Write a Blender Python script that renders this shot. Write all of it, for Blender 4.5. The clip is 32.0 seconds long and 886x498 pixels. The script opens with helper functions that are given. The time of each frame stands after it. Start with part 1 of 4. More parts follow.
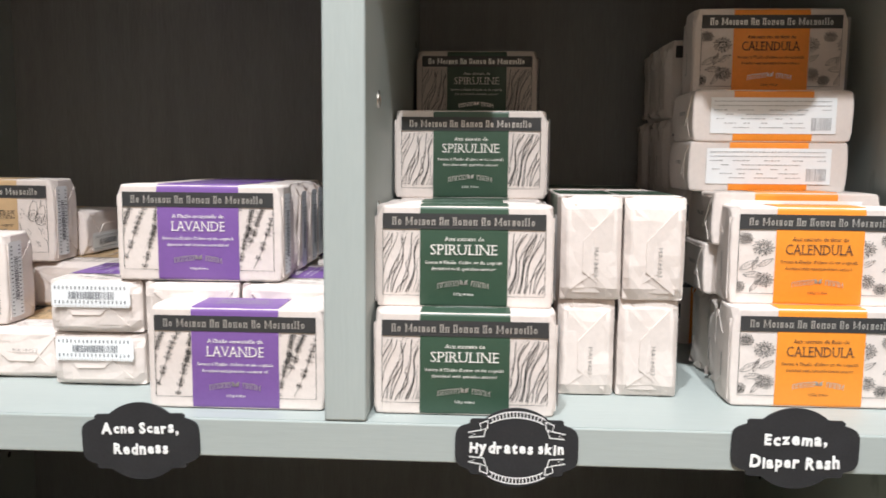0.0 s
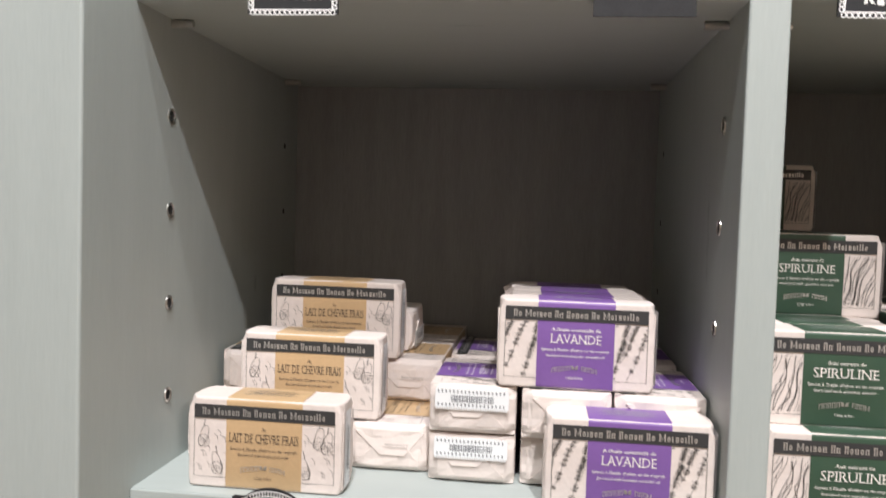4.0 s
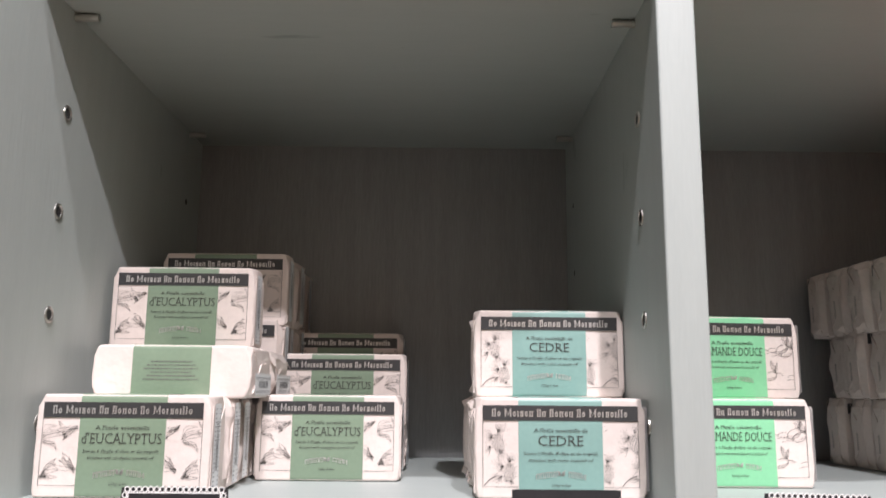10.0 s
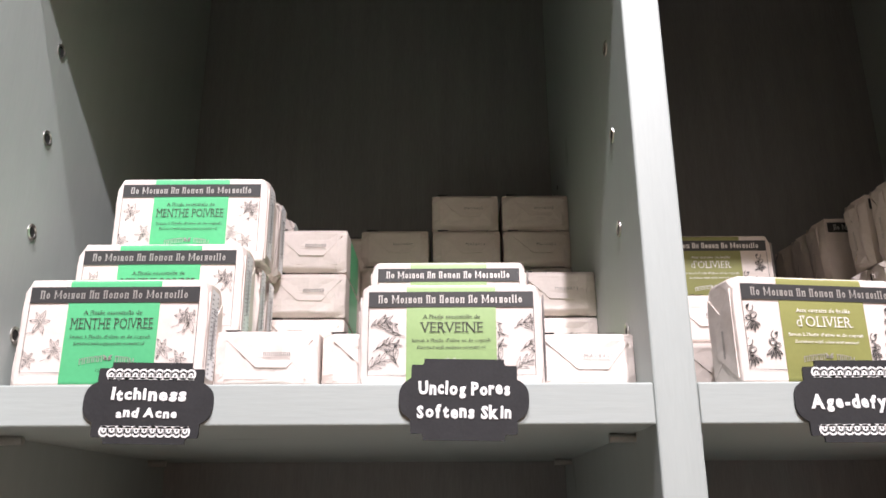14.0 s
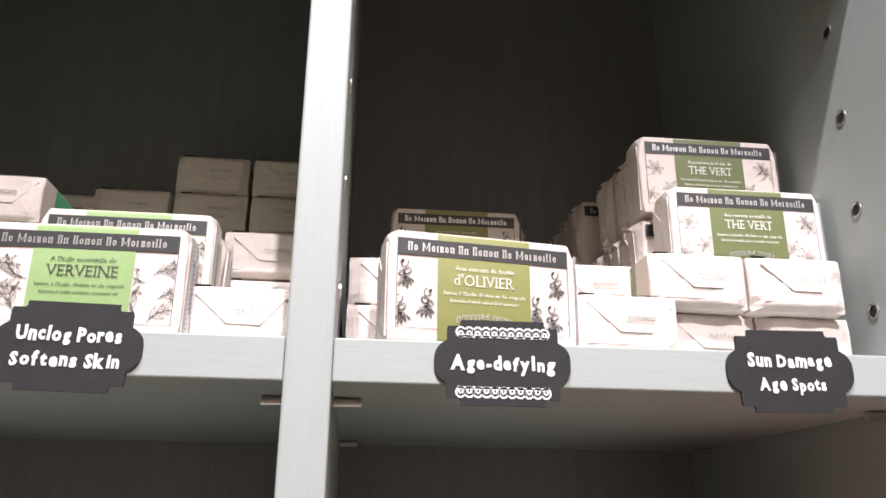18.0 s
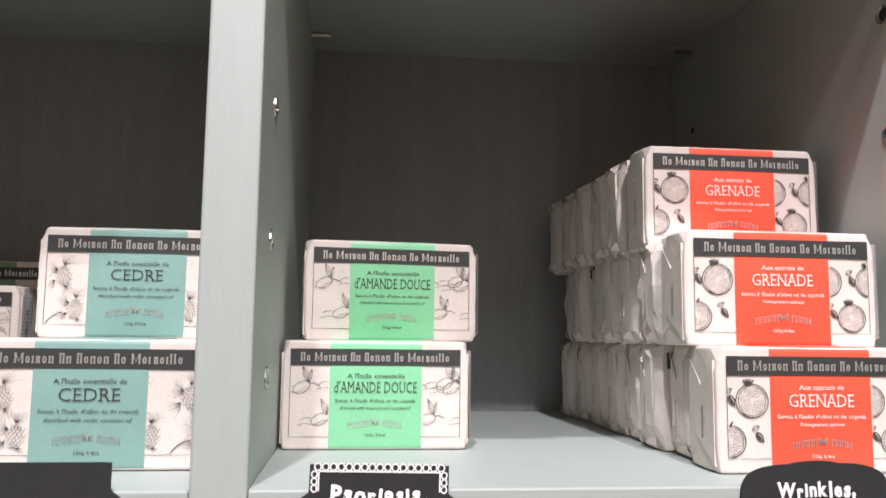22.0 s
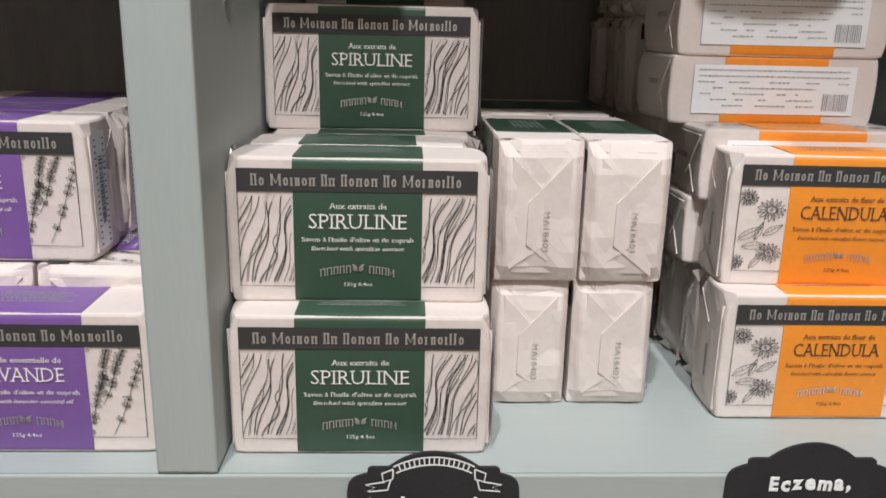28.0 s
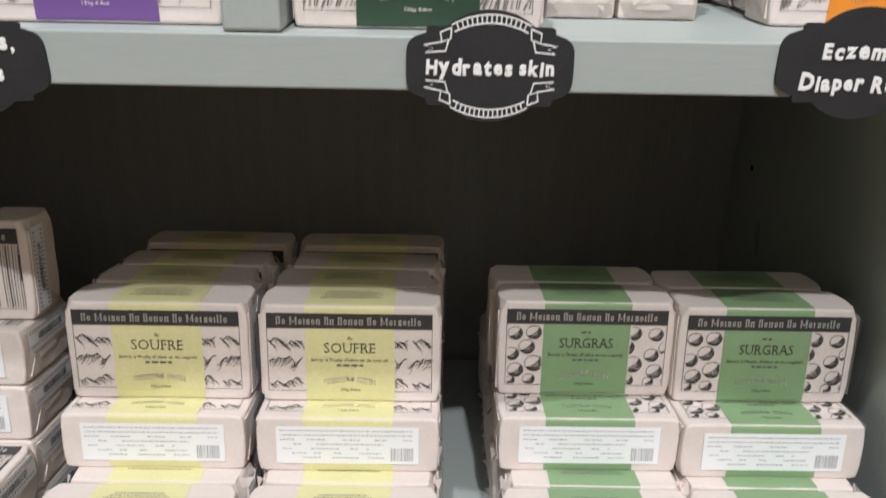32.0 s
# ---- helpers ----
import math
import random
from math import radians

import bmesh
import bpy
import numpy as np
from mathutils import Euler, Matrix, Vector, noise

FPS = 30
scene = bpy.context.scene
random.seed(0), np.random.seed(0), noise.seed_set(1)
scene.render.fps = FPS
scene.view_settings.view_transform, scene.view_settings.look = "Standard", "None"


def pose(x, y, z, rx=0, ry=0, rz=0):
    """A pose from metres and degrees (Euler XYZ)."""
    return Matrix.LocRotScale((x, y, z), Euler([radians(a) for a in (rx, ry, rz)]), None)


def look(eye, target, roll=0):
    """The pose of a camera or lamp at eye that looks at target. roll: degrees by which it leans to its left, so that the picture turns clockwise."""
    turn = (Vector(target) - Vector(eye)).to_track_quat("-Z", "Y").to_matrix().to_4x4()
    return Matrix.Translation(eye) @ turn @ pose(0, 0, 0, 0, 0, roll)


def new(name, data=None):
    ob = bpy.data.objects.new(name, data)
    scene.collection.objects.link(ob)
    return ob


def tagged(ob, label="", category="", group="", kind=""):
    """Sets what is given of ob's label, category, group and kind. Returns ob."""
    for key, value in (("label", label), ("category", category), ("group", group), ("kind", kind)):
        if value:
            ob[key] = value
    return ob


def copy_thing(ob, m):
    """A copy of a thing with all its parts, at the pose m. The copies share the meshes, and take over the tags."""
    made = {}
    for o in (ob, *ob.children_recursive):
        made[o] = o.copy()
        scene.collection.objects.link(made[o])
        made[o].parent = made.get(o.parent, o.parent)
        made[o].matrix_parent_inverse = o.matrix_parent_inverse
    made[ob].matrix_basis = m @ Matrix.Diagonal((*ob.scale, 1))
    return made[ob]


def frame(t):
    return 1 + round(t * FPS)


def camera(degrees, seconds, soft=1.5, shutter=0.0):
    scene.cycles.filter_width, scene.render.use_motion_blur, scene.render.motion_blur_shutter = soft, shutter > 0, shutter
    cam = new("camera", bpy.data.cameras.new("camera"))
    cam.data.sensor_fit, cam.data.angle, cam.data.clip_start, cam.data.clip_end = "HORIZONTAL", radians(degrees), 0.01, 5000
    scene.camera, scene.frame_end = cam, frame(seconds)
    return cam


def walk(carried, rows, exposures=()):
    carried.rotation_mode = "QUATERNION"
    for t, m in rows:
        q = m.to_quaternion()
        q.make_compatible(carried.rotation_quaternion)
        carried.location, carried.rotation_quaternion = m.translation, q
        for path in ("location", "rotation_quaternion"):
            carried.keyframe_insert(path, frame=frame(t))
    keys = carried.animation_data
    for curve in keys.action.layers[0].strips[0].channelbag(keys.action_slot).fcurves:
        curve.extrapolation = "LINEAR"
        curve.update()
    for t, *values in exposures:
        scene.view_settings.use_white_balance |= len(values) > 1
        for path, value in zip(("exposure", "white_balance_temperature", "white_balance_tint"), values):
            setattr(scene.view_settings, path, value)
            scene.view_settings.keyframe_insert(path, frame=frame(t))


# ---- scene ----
import collections

cam = camera(58.0, 32.0, soft=1.6, shutter=0.3)
PATH = [
    (0, (0.07, -0.392, 1.135), (-0.035, 1.592, 0.906), 0.5),
    (0.5, (0.039, -0.4, 1.132), (-0.08, 1.583, 0.904), 0.7),
    (1, (0.023, -0.406, 1.13), (-0.117, 1.575, 0.898), 0.6),
    (1.5, (0.007, -0.41, 1.129), (-0.158, 1.569, 0.893), 0.7),
    (2, (-0.007, -0.412, 1.126), (-0.212, 1.563, 0.886), 0.6),
    (2.5, (-0.023, -0.415, 1.124), (-0.263, 1.555, 0.878), 0.6),
    (4.5, (-0.137, -0.45, 1.206), (-0.38, 1.535, 1.157), 2.3),
    (5, (-0.142, -0.454, 1.246), (-0.415, 1.527, 1.229), 2.3),
    (5.5, (-0.146, -0.465, 1.275), (-0.358, 1.523, 1.341), 2.0),
    (6, (-0.137, -0.471, 1.291), (-0.231, 1.524, 1.395), 1.6),
    (6.5, (-0.112, -0.449, 1.309), (-0.142, 1.543, 1.479), 1.4),
    (7, (-0.099, -0.413, 1.319), (-0.101, 1.576, 1.525), 1.1),
    (7.5, (-0.103, -0.396, 1.326), (-0.088, 1.591, 1.557), 1.2),
    (8, (-0.094, -0.387, 1.33), (-0.055, 1.596, 1.584), 1.0),
    (8.5, (-0.112, -0.383, 1.331), (-0.066, 1.596, 1.611), 0.8),
    (9, (-0.126, -0.388, 1.34), (-0.09, 1.59, 1.632), 0.7),
    (9.5, (-0.137, -0.403, 1.353), (-0.115, 1.572, 1.668), 0.5),
    (10, (-0.13, -0.412, 1.366), (-0.118, 1.558, 1.713), 0.5),
    (10.5, (-0.109, -0.416, 1.401), (-0.095, 1.552, 1.757), 0.4),
    (11, (-0.109, -0.421, 1.43), (-0.095, 1.541, 1.818), 0.2),
    (11.5, (-0.129, -0.435, 1.453), (-0.118, 1.521, 1.873), -0.2),
    (12, (-0.141, -0.445, 1.47), (-0.138, 1.5, 1.935), -0.6),
    (12.5, (-0.145, -0.446, 1.487), (-0.156, 1.487, 1.998), -0.9),
    (13, (-0.126, -0.431, 1.522), (-0.135, 1.493, 2.068), -1.0),
    (13.5, (-0.115, -0.393, 1.552), (-0.122, 1.519, 2.138), -0.7),
    (15.5, (-0.069, -0.39, 1.553), (-0.073, 1.497, 2.216), 1.0),
    (16, (-0.035, -0.391, 1.549), (-0.016, 1.495, 2.216), 1.2),
    (16.5, (-0.015, -0.382, 1.542), (0.053, 1.502, 2.212), 1.3),
    (17, (0.014, -0.372, 1.538), (0.128, 1.512, 2.199), 1.2),
    (17.5, (0.017, -0.365, 1.534), (0.182, 1.519, 2.187), 0.8),
    (18, (0.022, -0.358, 1.533), (0.221, 1.524, 2.177), 0.6),
    (18.5, (0.032, -0.349, 1.53), (0.257, 1.534, 2.163), 0.5),
    (19, (0.051, -0.341, 1.518), (0.295, 1.545, 2.137), 0.3),
    (19.5, (0.05, -0.331, 1.486), (0.306, 1.566, 2.067), 0.1),
    (20, (0.045, -0.331, 1.459), (0.293, 1.578, 1.998), 0.5),
    (20.5, (0.055, -0.339, 1.421), (0.292, 1.596, 1.866), 0.2),
    (21, (0.047, -0.324, 1.389), (0.281, 1.633, 1.729), 0.5),
    (21.5, (0.051, -0.316, 1.376), (0.283, 1.651, 1.65), 0.6),
    (22, (0.05, -0.311, 1.365), (0.258, 1.666, 1.581), 0.7),
    (22.5, (0.053, -0.309, 1.359), (0.257, 1.674, 1.522), 0.8),
    (23, (0.056, -0.305, 1.345), (0.243, 1.682, 1.468), 1.0),
    (23.5, (0.061, -0.301, 1.329), (0.244, 1.689, 1.396), 1.2),
    (24, (0.064, -0.309, 1.317), (0.25, 1.682, 1.335), 1.2),
    (24.5, (0.062, -0.305, 1.297), (0.249, 1.686, 1.254), 1.2),
    (25, (0.064, -0.294, 1.259), (0.252, 1.689, 1.076), 1.4),
    (25.5, (0.057, -0.294, 1.233), (0.248, 1.681, 0.982), 1.7),
    (26, (0.061, -0.292, 1.214), (0.25, 1.672, 0.888), 1.9),
    (26.5, (0.058, -0.29, 1.201), (0.243, 1.664, 0.816), 2.0),
    (28.5, (0.084, -0.245, 1.146), (0.144, 1.672, 0.579), 0.9),
    (29, (0.087, -0.242, 1.144), (0.137, 1.667, 0.55), 0.6),
    (29.5, (0.089, -0.241, 1.135), (0.13, 1.66, 0.514), 0.5),
    (30, (0.084, -0.245, 1.111), (0.128, 1.646, 0.462), 0.7),
    (30.5, (0.086, -0.251, 1.1), (0.139, 1.618, 0.39), 1.0),
    (31, (0.084, -0.264, 1.094), (0.117, 1.603, 0.377), 0.7),
    (31.5, (0.075, -0.285, 1.073), (0.106, 1.57, 0.327), 1.0),
    (32, (0.067, -0.299, 1.044), (0.094, 1.539, 0.254), 1.2),
]
EXPOSURES = [(0, 0.24, 6250, 4), (2, 0.22, 6250, 4), (5, 0.1, 6550, 11), (7, 0.24, 6450, 16), (9, 0.13, 6450, 15), (11, -0.07, 6500, 14), (13, -0.1, 6500, 15), (16, 0.0, 6500, 16), (19, -0.05, 6500, 14),
             (23, 0.05, 6450, 10), (26, 0.07, 6550, 6), (28.5, -0.38, 6300, 6), (30.5, -0.28, 6300, 6), (32, -0.2, 6300, 6)]
walk(cam, [(t, look(eye, target, roll)) for t, eye, target, roll in PATH], EXPOSURES)

# ---- light: ceiling spots of a shop, two added fill lamps and an unseen room around ----
world = bpy.data.worlds.new("shop_air")
scene.world = world
world.use_nodes = True
world.node_tree.nodes["Background"].inputs[0].default_value = (1.0, 0.95, 0.9, 1)
world.node_tree.nodes["Background"].inputs[1].default_value = 0.015


def spot(name, eye, target, watts, size, angle=100, tint=(0.99, 0.96, 0.985)):
    lamp = bpy.data.lights.new(name, "SPOT")
    lamp.energy, lamp.shadow_soft_size, lamp.color = watts, size, tint
    lamp.spot_size, lamp.spot_blend = radians(angle), 0.6
    ob = new(name, lamp)
    ob.matrix_world = look(eye, target)
    return ob


spot("ceiling_spot", (0.24, -1.45, 2.90), (0, 0.0, 1.25), 178, 0.03)
spot("ceiling_spot", (-0.15, -0.80, 3.05), (0, 0.0, 1.25), 130, 0.03)
# Unseen area lamp, added as weak soft fill below the spots.
area = bpy.data.lights.new("ceiling_panel", "AREA")
area.energy, area.shape, area.size, area.size_y, area.color = 7, "RECTANGLE", 1.6, 0.6, (1.0, 0.96, 0.95)
new("ceiling_panel", area).matrix_world = look((0.0, -1.25, 3.15), (0.0, -0.9, 1.0))
# Added lamp aimed at the unseen south wall, to bounce fill into the bays.
bounce_lamp = bpy.data.lights.new("wall_washer", "AREA")
bounce_lamp.energy, bounce_lamp.shape, bounce_lamp.size, bounce_lamp.size_y, bounce_lamp.color = 28, "RECTANGLE", 2.4, 0.2, (1.0, 0.95, 0.93)
new("wall_washer", bounce_lamp).matrix_world = look((0.7, -2.3, 3.1), (0.8, -3.1, 0.9))

# ---- measures ----
X_LEFT, X_RIGHT, HALF = -0.353, 0.307, 0.0107
Z = (0.712, 1.000, 1.307, 1.611)
THICK, BACK, PROUD = 0.0200, 0.318, -0.054
PACK_W, PACK_D, PACK_H = 0.095, 0.0312, 0.0545
rng = random.Random(7)


# ---- materials ----
def nodes_of(name, rough=0.6, metal=0.0):
    mat = bpy.data.materials.new(name)
    mat.use_nodes = True
    nt = mat.node_tree
    shader = nt.nodes["Principled BSDF"]
    shader.inputs["Roughness"].default_value = rough
    shader.inputs["Metallic"].default_value = metal
    return mat, nt, shader


def plain(name, color, rough=0.6, metal=0.0, vary=0.08, scale=60.0, bump=0.0, bump_scale=300.0, stretch=(1, 1, 1), per_object=0.0):
    """A surface with two scales of mottling, fine relief and slight differences from piece to piece."""
    mat, nt, shader = nodes_of(name, rough, metal)
    coord = nt.nodes.new("ShaderNodeTexCoord")
    place = nt.nodes.new("ShaderNodeMapping")
    place.inputs["Scale"].default_value = stretch
    nt.links.new(coord.outputs["Object"], place.inputs["Vector"])
    big, fine = nt.nodes.new("ShaderNodeTexNoise"), nt.nodes.new("ShaderNodeTexNoise")
    big.inputs["Scale"].default_value, fine.inputs["Scale"].default_value = scale, scale * 9
    big.inputs["Detail"].default_value = fine.inputs["Detail"].default_value = 4
    nt.links.new(place.outputs[0], big.inputs["Vector"])
    nt.links.new(place.outputs[0], fine.inputs["Vector"])
    add = nt.nodes.new("ShaderNodeMath")
    add.operation = "ADD"
    nt.links.new(big.outputs["Fac"], add.inputs[0])
    nt.links.new(fine.outputs["Fac"], add.inputs[1])
    span = nt.nodes.new("ShaderNodeMapRange")
    span.inputs["From Min"].default_value, span.inputs["From Max"].default_value = 0.6, 1.4
    span.inputs["To Min"].default_value, span.inputs["To Max"].default_value = 1 - vary, 1 + vary
    nt.links.new(add.outputs[0], span.inputs["Value"])
    value = span.outputs[0]
    if per_object:
        info = nt.nodes.new("ShaderNodeObjectInfo")
        own = nt.nodes.new("ShaderNodeMapRange")
        own.inputs["To Min"].default_value, own.inputs["To Max"].default_value = 1 - per_object, 1 + per_object
        nt.links.new(info.outputs["Random"], own.inputs["Value"])
        both = nt.nodes.new("ShaderNodeMath")
        both.operation = "MULTIPLY"
        nt.links.new(value, both.inputs[0])
        nt.links.new(own.outputs[0], both.inputs[1])
        value = both.outputs[0]
    tone = nt.nodes.new("ShaderNodeVectorMath")
    tone.operation = "SCALE"
    tone.inputs[0].default_value = color
    nt.links.new(value, tone.inputs["Scale"])
    nt.links.new(tone.outputs[0], shader.inputs["Base Color"])
    if bump:
        grain = nt.nodes.new("ShaderNodeTexNoise")
        grain.inputs["Scale"].default_value, grain.inputs["Detail"].default_value = bump_scale, 3
        nt.links.new(place.outputs[0], grain.inputs["Vector"])
        relief = nt.nodes.new("ShaderNodeBump")
        relief.inputs["Strength"].default_value, relief.inputs["Distance"].default_value = bump, 0.001
        nt.links.new(grain.outputs["Fac"], relief.inputs["Height"])
        nt.links.new(relief.outputs[0], shader.inputs["Normal"])
    return mat


PAINT = plain("grey_green_painted_wood", (0.392, 0.432, 0.417), 0.5, vary=0.045, scale=14, bump=0.14, bump_scale=60, stretch=(6, 6, 0.6))
PAINT_FLAT = plain("grey_green_painted_shelf", (0.392, 0.432, 0.417), 0.5, vary=0.03, scale=14, bump=0.12, bump_scale=60, stretch=(0.6, 6, 6))
def worn(mat, scale, stretch):
    """Adds sparse darker nicks and rubbed marks to paint."""
    nt = mat.node_tree
    shader = nt.nodes["Principled BSDF"]
    coord = nt.nodes.new("ShaderNodeTexCoord")
    place = nt.nodes.new("ShaderNodeMapping")
    place.inputs["Scale"].default_value = stretch
    nt.links.new(coord.outputs["Object"], place.inputs["Vector"])
    mark = nt.nodes.new("ShaderNodeTexNoise")
    mark.inputs["Scale"].default_value, mark.inputs["Detail"].default_value = scale, 5
    nt.links.new(place.outputs[0], mark.inputs["Vector"])
    cut = nt.nodes.new("ShaderNodeMapRange")
    cut.inputs["From Min"].default_value, cut.inputs["From Max"].default_value = 0.70, 0.74
    cut.inputs["To Min"].default_value, cut.inputs["To Max"].default_value = 1.0, 0.72
    nt.links.new(mark.outputs["Fac"], cut.inputs["Value"])
    tone = nt.nodes.new("ShaderNodeVectorMath")
    tone.operation = "SCALE"
    nt.links.new(shader.inputs["Base Color"].links[0].from_socket, tone.inputs[0])
    nt.links.new(cut.outputs[0], tone.inputs["Scale"])
    nt.links.new(tone.outputs[0], shader.inputs["Base Color"])


worn(PAINT, 30, (1, 1, 0.35))
worn(PAINT_FLAT, 30, (0.3, 1.5, 1.5))
# One grey, darker than the painted wood, with upright grain.
DARK_BACK = plain("dark_back_board", (0.266, 0.270, 0.272), 0.6, vary=0.14, scale=12, bump=0.4, bump_scale=50, stretch=(8, 8, 0.7))
METAL = plain("nickel", (0.62, 0.6, 0.57), 0.28, 1.0, vary=0.1, scale=300)
# Near-black that paints the shade inside holes onto flat discs.
HOLE_SHADE = plain("painted_hole_shade", (0.02, 0.02, 0.02), 0.9)
def creased(mat, size, strength):
    """Adds soft creases, different on each object, to a sheet of paper."""
    nt = mat.node_tree
    coord = nt.nodes.new("ShaderNodeTexCoord")
    info = nt.nodes.new("ShaderNodeObjectInfo")
    move = nt.nodes.new("ShaderNodeVectorMath")
    move.operation = "MULTIPLY_ADD"
    nt.links.new(info.outputs["Random"], move.inputs[0])
    move.inputs[1].default_value = (7, 5, 3)
    nt.links.new(coord.outputs["Object"], move.inputs[2])
    warp = nt.nodes.new("ShaderNodeTexNoise")
    warp.inputs["Scale"].default_value = 90
    nt.links.new(move.outputs[0], warp.inputs["Vector"])
    push = nt.nodes.new("ShaderNodeVectorMath")
    push.operation = "MULTIPLY_ADD"
    nt.links.new(warp.outputs["Color"], push.inputs[0])
    push.inputs[1].default_value = (0.012, 0.012, 0.012)
    nt.links.new(move.outputs[0], push.inputs[2])
    cells = nt.nodes.new("ShaderNodeTexVoronoi")
    cells.feature = "F1"
    cells.inputs["Scale"].default_value = size
    nt.links.new(push.outputs[0], cells.inputs["Vector"])
    relief = nt.nodes.new("ShaderNodeBump")
    relief.inputs["Strength"].default_value, relief.inputs["Distance"].default_value = strength, 0.004
    nt.links.new(cells.outputs["Distance"], relief.inputs["Height"])
    shader = nt.nodes["Principled BSDF"]
    nt.links.new(shader.inputs["Normal"].links[0].from_socket, relief.inputs["Normal"])
    nt.links.new(relief.outputs[0], shader.inputs["Normal"])


PAPER = plain("cream_wrapping_paper", (0.727, 0.643, 0.597), 0.68, vary=0.045, scale=45, bump=0.4, bump_scale=110, per_object=0.03)
creased(PAPER, 42, 0.16)
STRIP = plain("charcoal_print", (0.042, 0.042, 0.043), 0.45, vary=0.1)
INK = plain("black_ink", (0.045, 0.04, 0.038), 0.6)
ART_INK = plain("dark_drawing_ink", (0.06, 0.057, 0.054), 0.6, vary=0.35, scale=350)
WHITE_INK = plain("pale_ink", (0.86, 0.83, 0.78), 0.5)
FOIL = plain("silver_foil", (0.72, 0.71, 0.69), 0.33, 0.75)
LABEL = plain("white_sticker", (0.85, 0.86, 0.87), 0.45, vary=0.02)
CHALKBOARD = plain("black_chalkboard_card", (0.018, 0.018, 0.02), 0.75, vary=0.3, scale=80, bump=0.15)
CHALK = plain("white_chalk_pen", (0.86, 0.86, 0.85), 0.7, vary=0.06, scale=400)
# Unseen pale walls, warm in tone to tint the fill they bounce.
WALL = plain("unseen_bounce_wall", (0.66, 0.56, 0.465), 0.8, vary=0.04, scale=2)
# Unseen west wall, darkened so less light bounces onto left-facing ends.
SHADE_WALL = plain("bounce_cutting_dark_wall", (0.10, 0.11, 0.10), 0.7, vary=0.05, scale=2)
# Unseen ceiling, dulled so less light falls back into the lower bays.
CEILING = plain("bounce_cutting_ceiling", (0.2, 0.19, 0.18), 0.8, vary=0.05, scale=2)
# Unseen floor, its beige set for warm bounce under the shelves.
FLOOR = plain("unseen_bounce_floor", (0.45, 0.355, 0.27), 0.5, vary=0.12, scale=3)


# ---- mesh helpers ----
def mesh_of(name, bm, material):
    me = bpy.data.meshes.new(name)
    bm.normal_update()
    bm.to_mesh(me)
    bm.free()
    if material:
        me.materials.append(material)
    return me


FINE = {"header_lettering", "maker_lettering", "fine_print", "side_print", "barcode", "frame_line", "drawing", "batch_code", "over_line", "under_line", "soap_line", "product_name", "weight", "ornament", "chalk_lettering"}


def part(name, bm, material, parent, label="", m=None):
    me = bm if isinstance(bm, bpy.types.Mesh) else mesh_of(name, bm, material)
    ob = new(name, me)
    ob.parent = parent
    if name in FINE:
        ob["kind"] = "stuff"
    if m is not None:
        ob.matrix_basis = m
    if label:
        ob["label"] = label
    return ob


def thing(name, label, category, group="", kind=""):
    return tagged(new(name), label, category, group, kind)


def box(x0, x1, y0, y1, z0, z1, bevel=0.0, segments=2):
    bm = bmesh.new()
    bmesh.ops.create_cube(bm, size=1)
    for v in bm.verts:
        v.co = Vector((x0 + (v.co.x + 0.5) * (x1 - x0), y0 + (v.co.y + 0.5) * (y1 - y0), z0 + (v.co.z + 0.5) * (z1 - z0)))
    if bevel:
        bmesh.ops.bevel(bm, geom=bm.edges[:], offset=bevel, segments=segments, affect="EDGES", profile=0.5)
    return bm


def quad(bm, x0, x1, z0, z1, y=0.0):
    bm.faces.new([bm.verts.new((x0, y, z0)), bm.verts.new((x1, y, z0)), bm.verts.new((x1, y, z1)), bm.verts.new((x0, y, z1))])


def ribbon(bm, points, width, y=0.0, taper=False):
    """A stroke of a pen along points of the x-z plane, seen from -y."""
    last = None
    n = len(points)
    for i, (x, z) in enumerate(points):
        ax, az = points[max(i - 1, 0)]
        bx, bz = points[min(i + 1, n - 1)]
        dx, dz = bx - ax, bz - az
        size = math.hypot(dx, dz) or 1e-9
        w = width / 2 * ((1 - 0.8 * i / (n - 1)) if taper else 1)
        nx, nz = -dz / size * w, dx / size * w
        pair = bm.verts.new((x - nx, y, z - nz)), bm.verts.new((x + nx, y, z + nz))
        if last:
            bm.faces.new([last[0], pair[0], pair[1], last[1]])
        last = pair


def ring_points(cx, cz, rx, rz, turn=0.0, n=14, gap=0.0):
    out = []
    for i in range(n + 1):
        a = gap + (2 * math.pi - 2 * gap) * i / n
        u, v = rx * math.cos(a), rz * math.sin(a)
        out.append((cx + u * math.cos(turn) - v * math.sin(turn), cz + u * math.sin(turn) + v * math.cos(turn)))
    return out


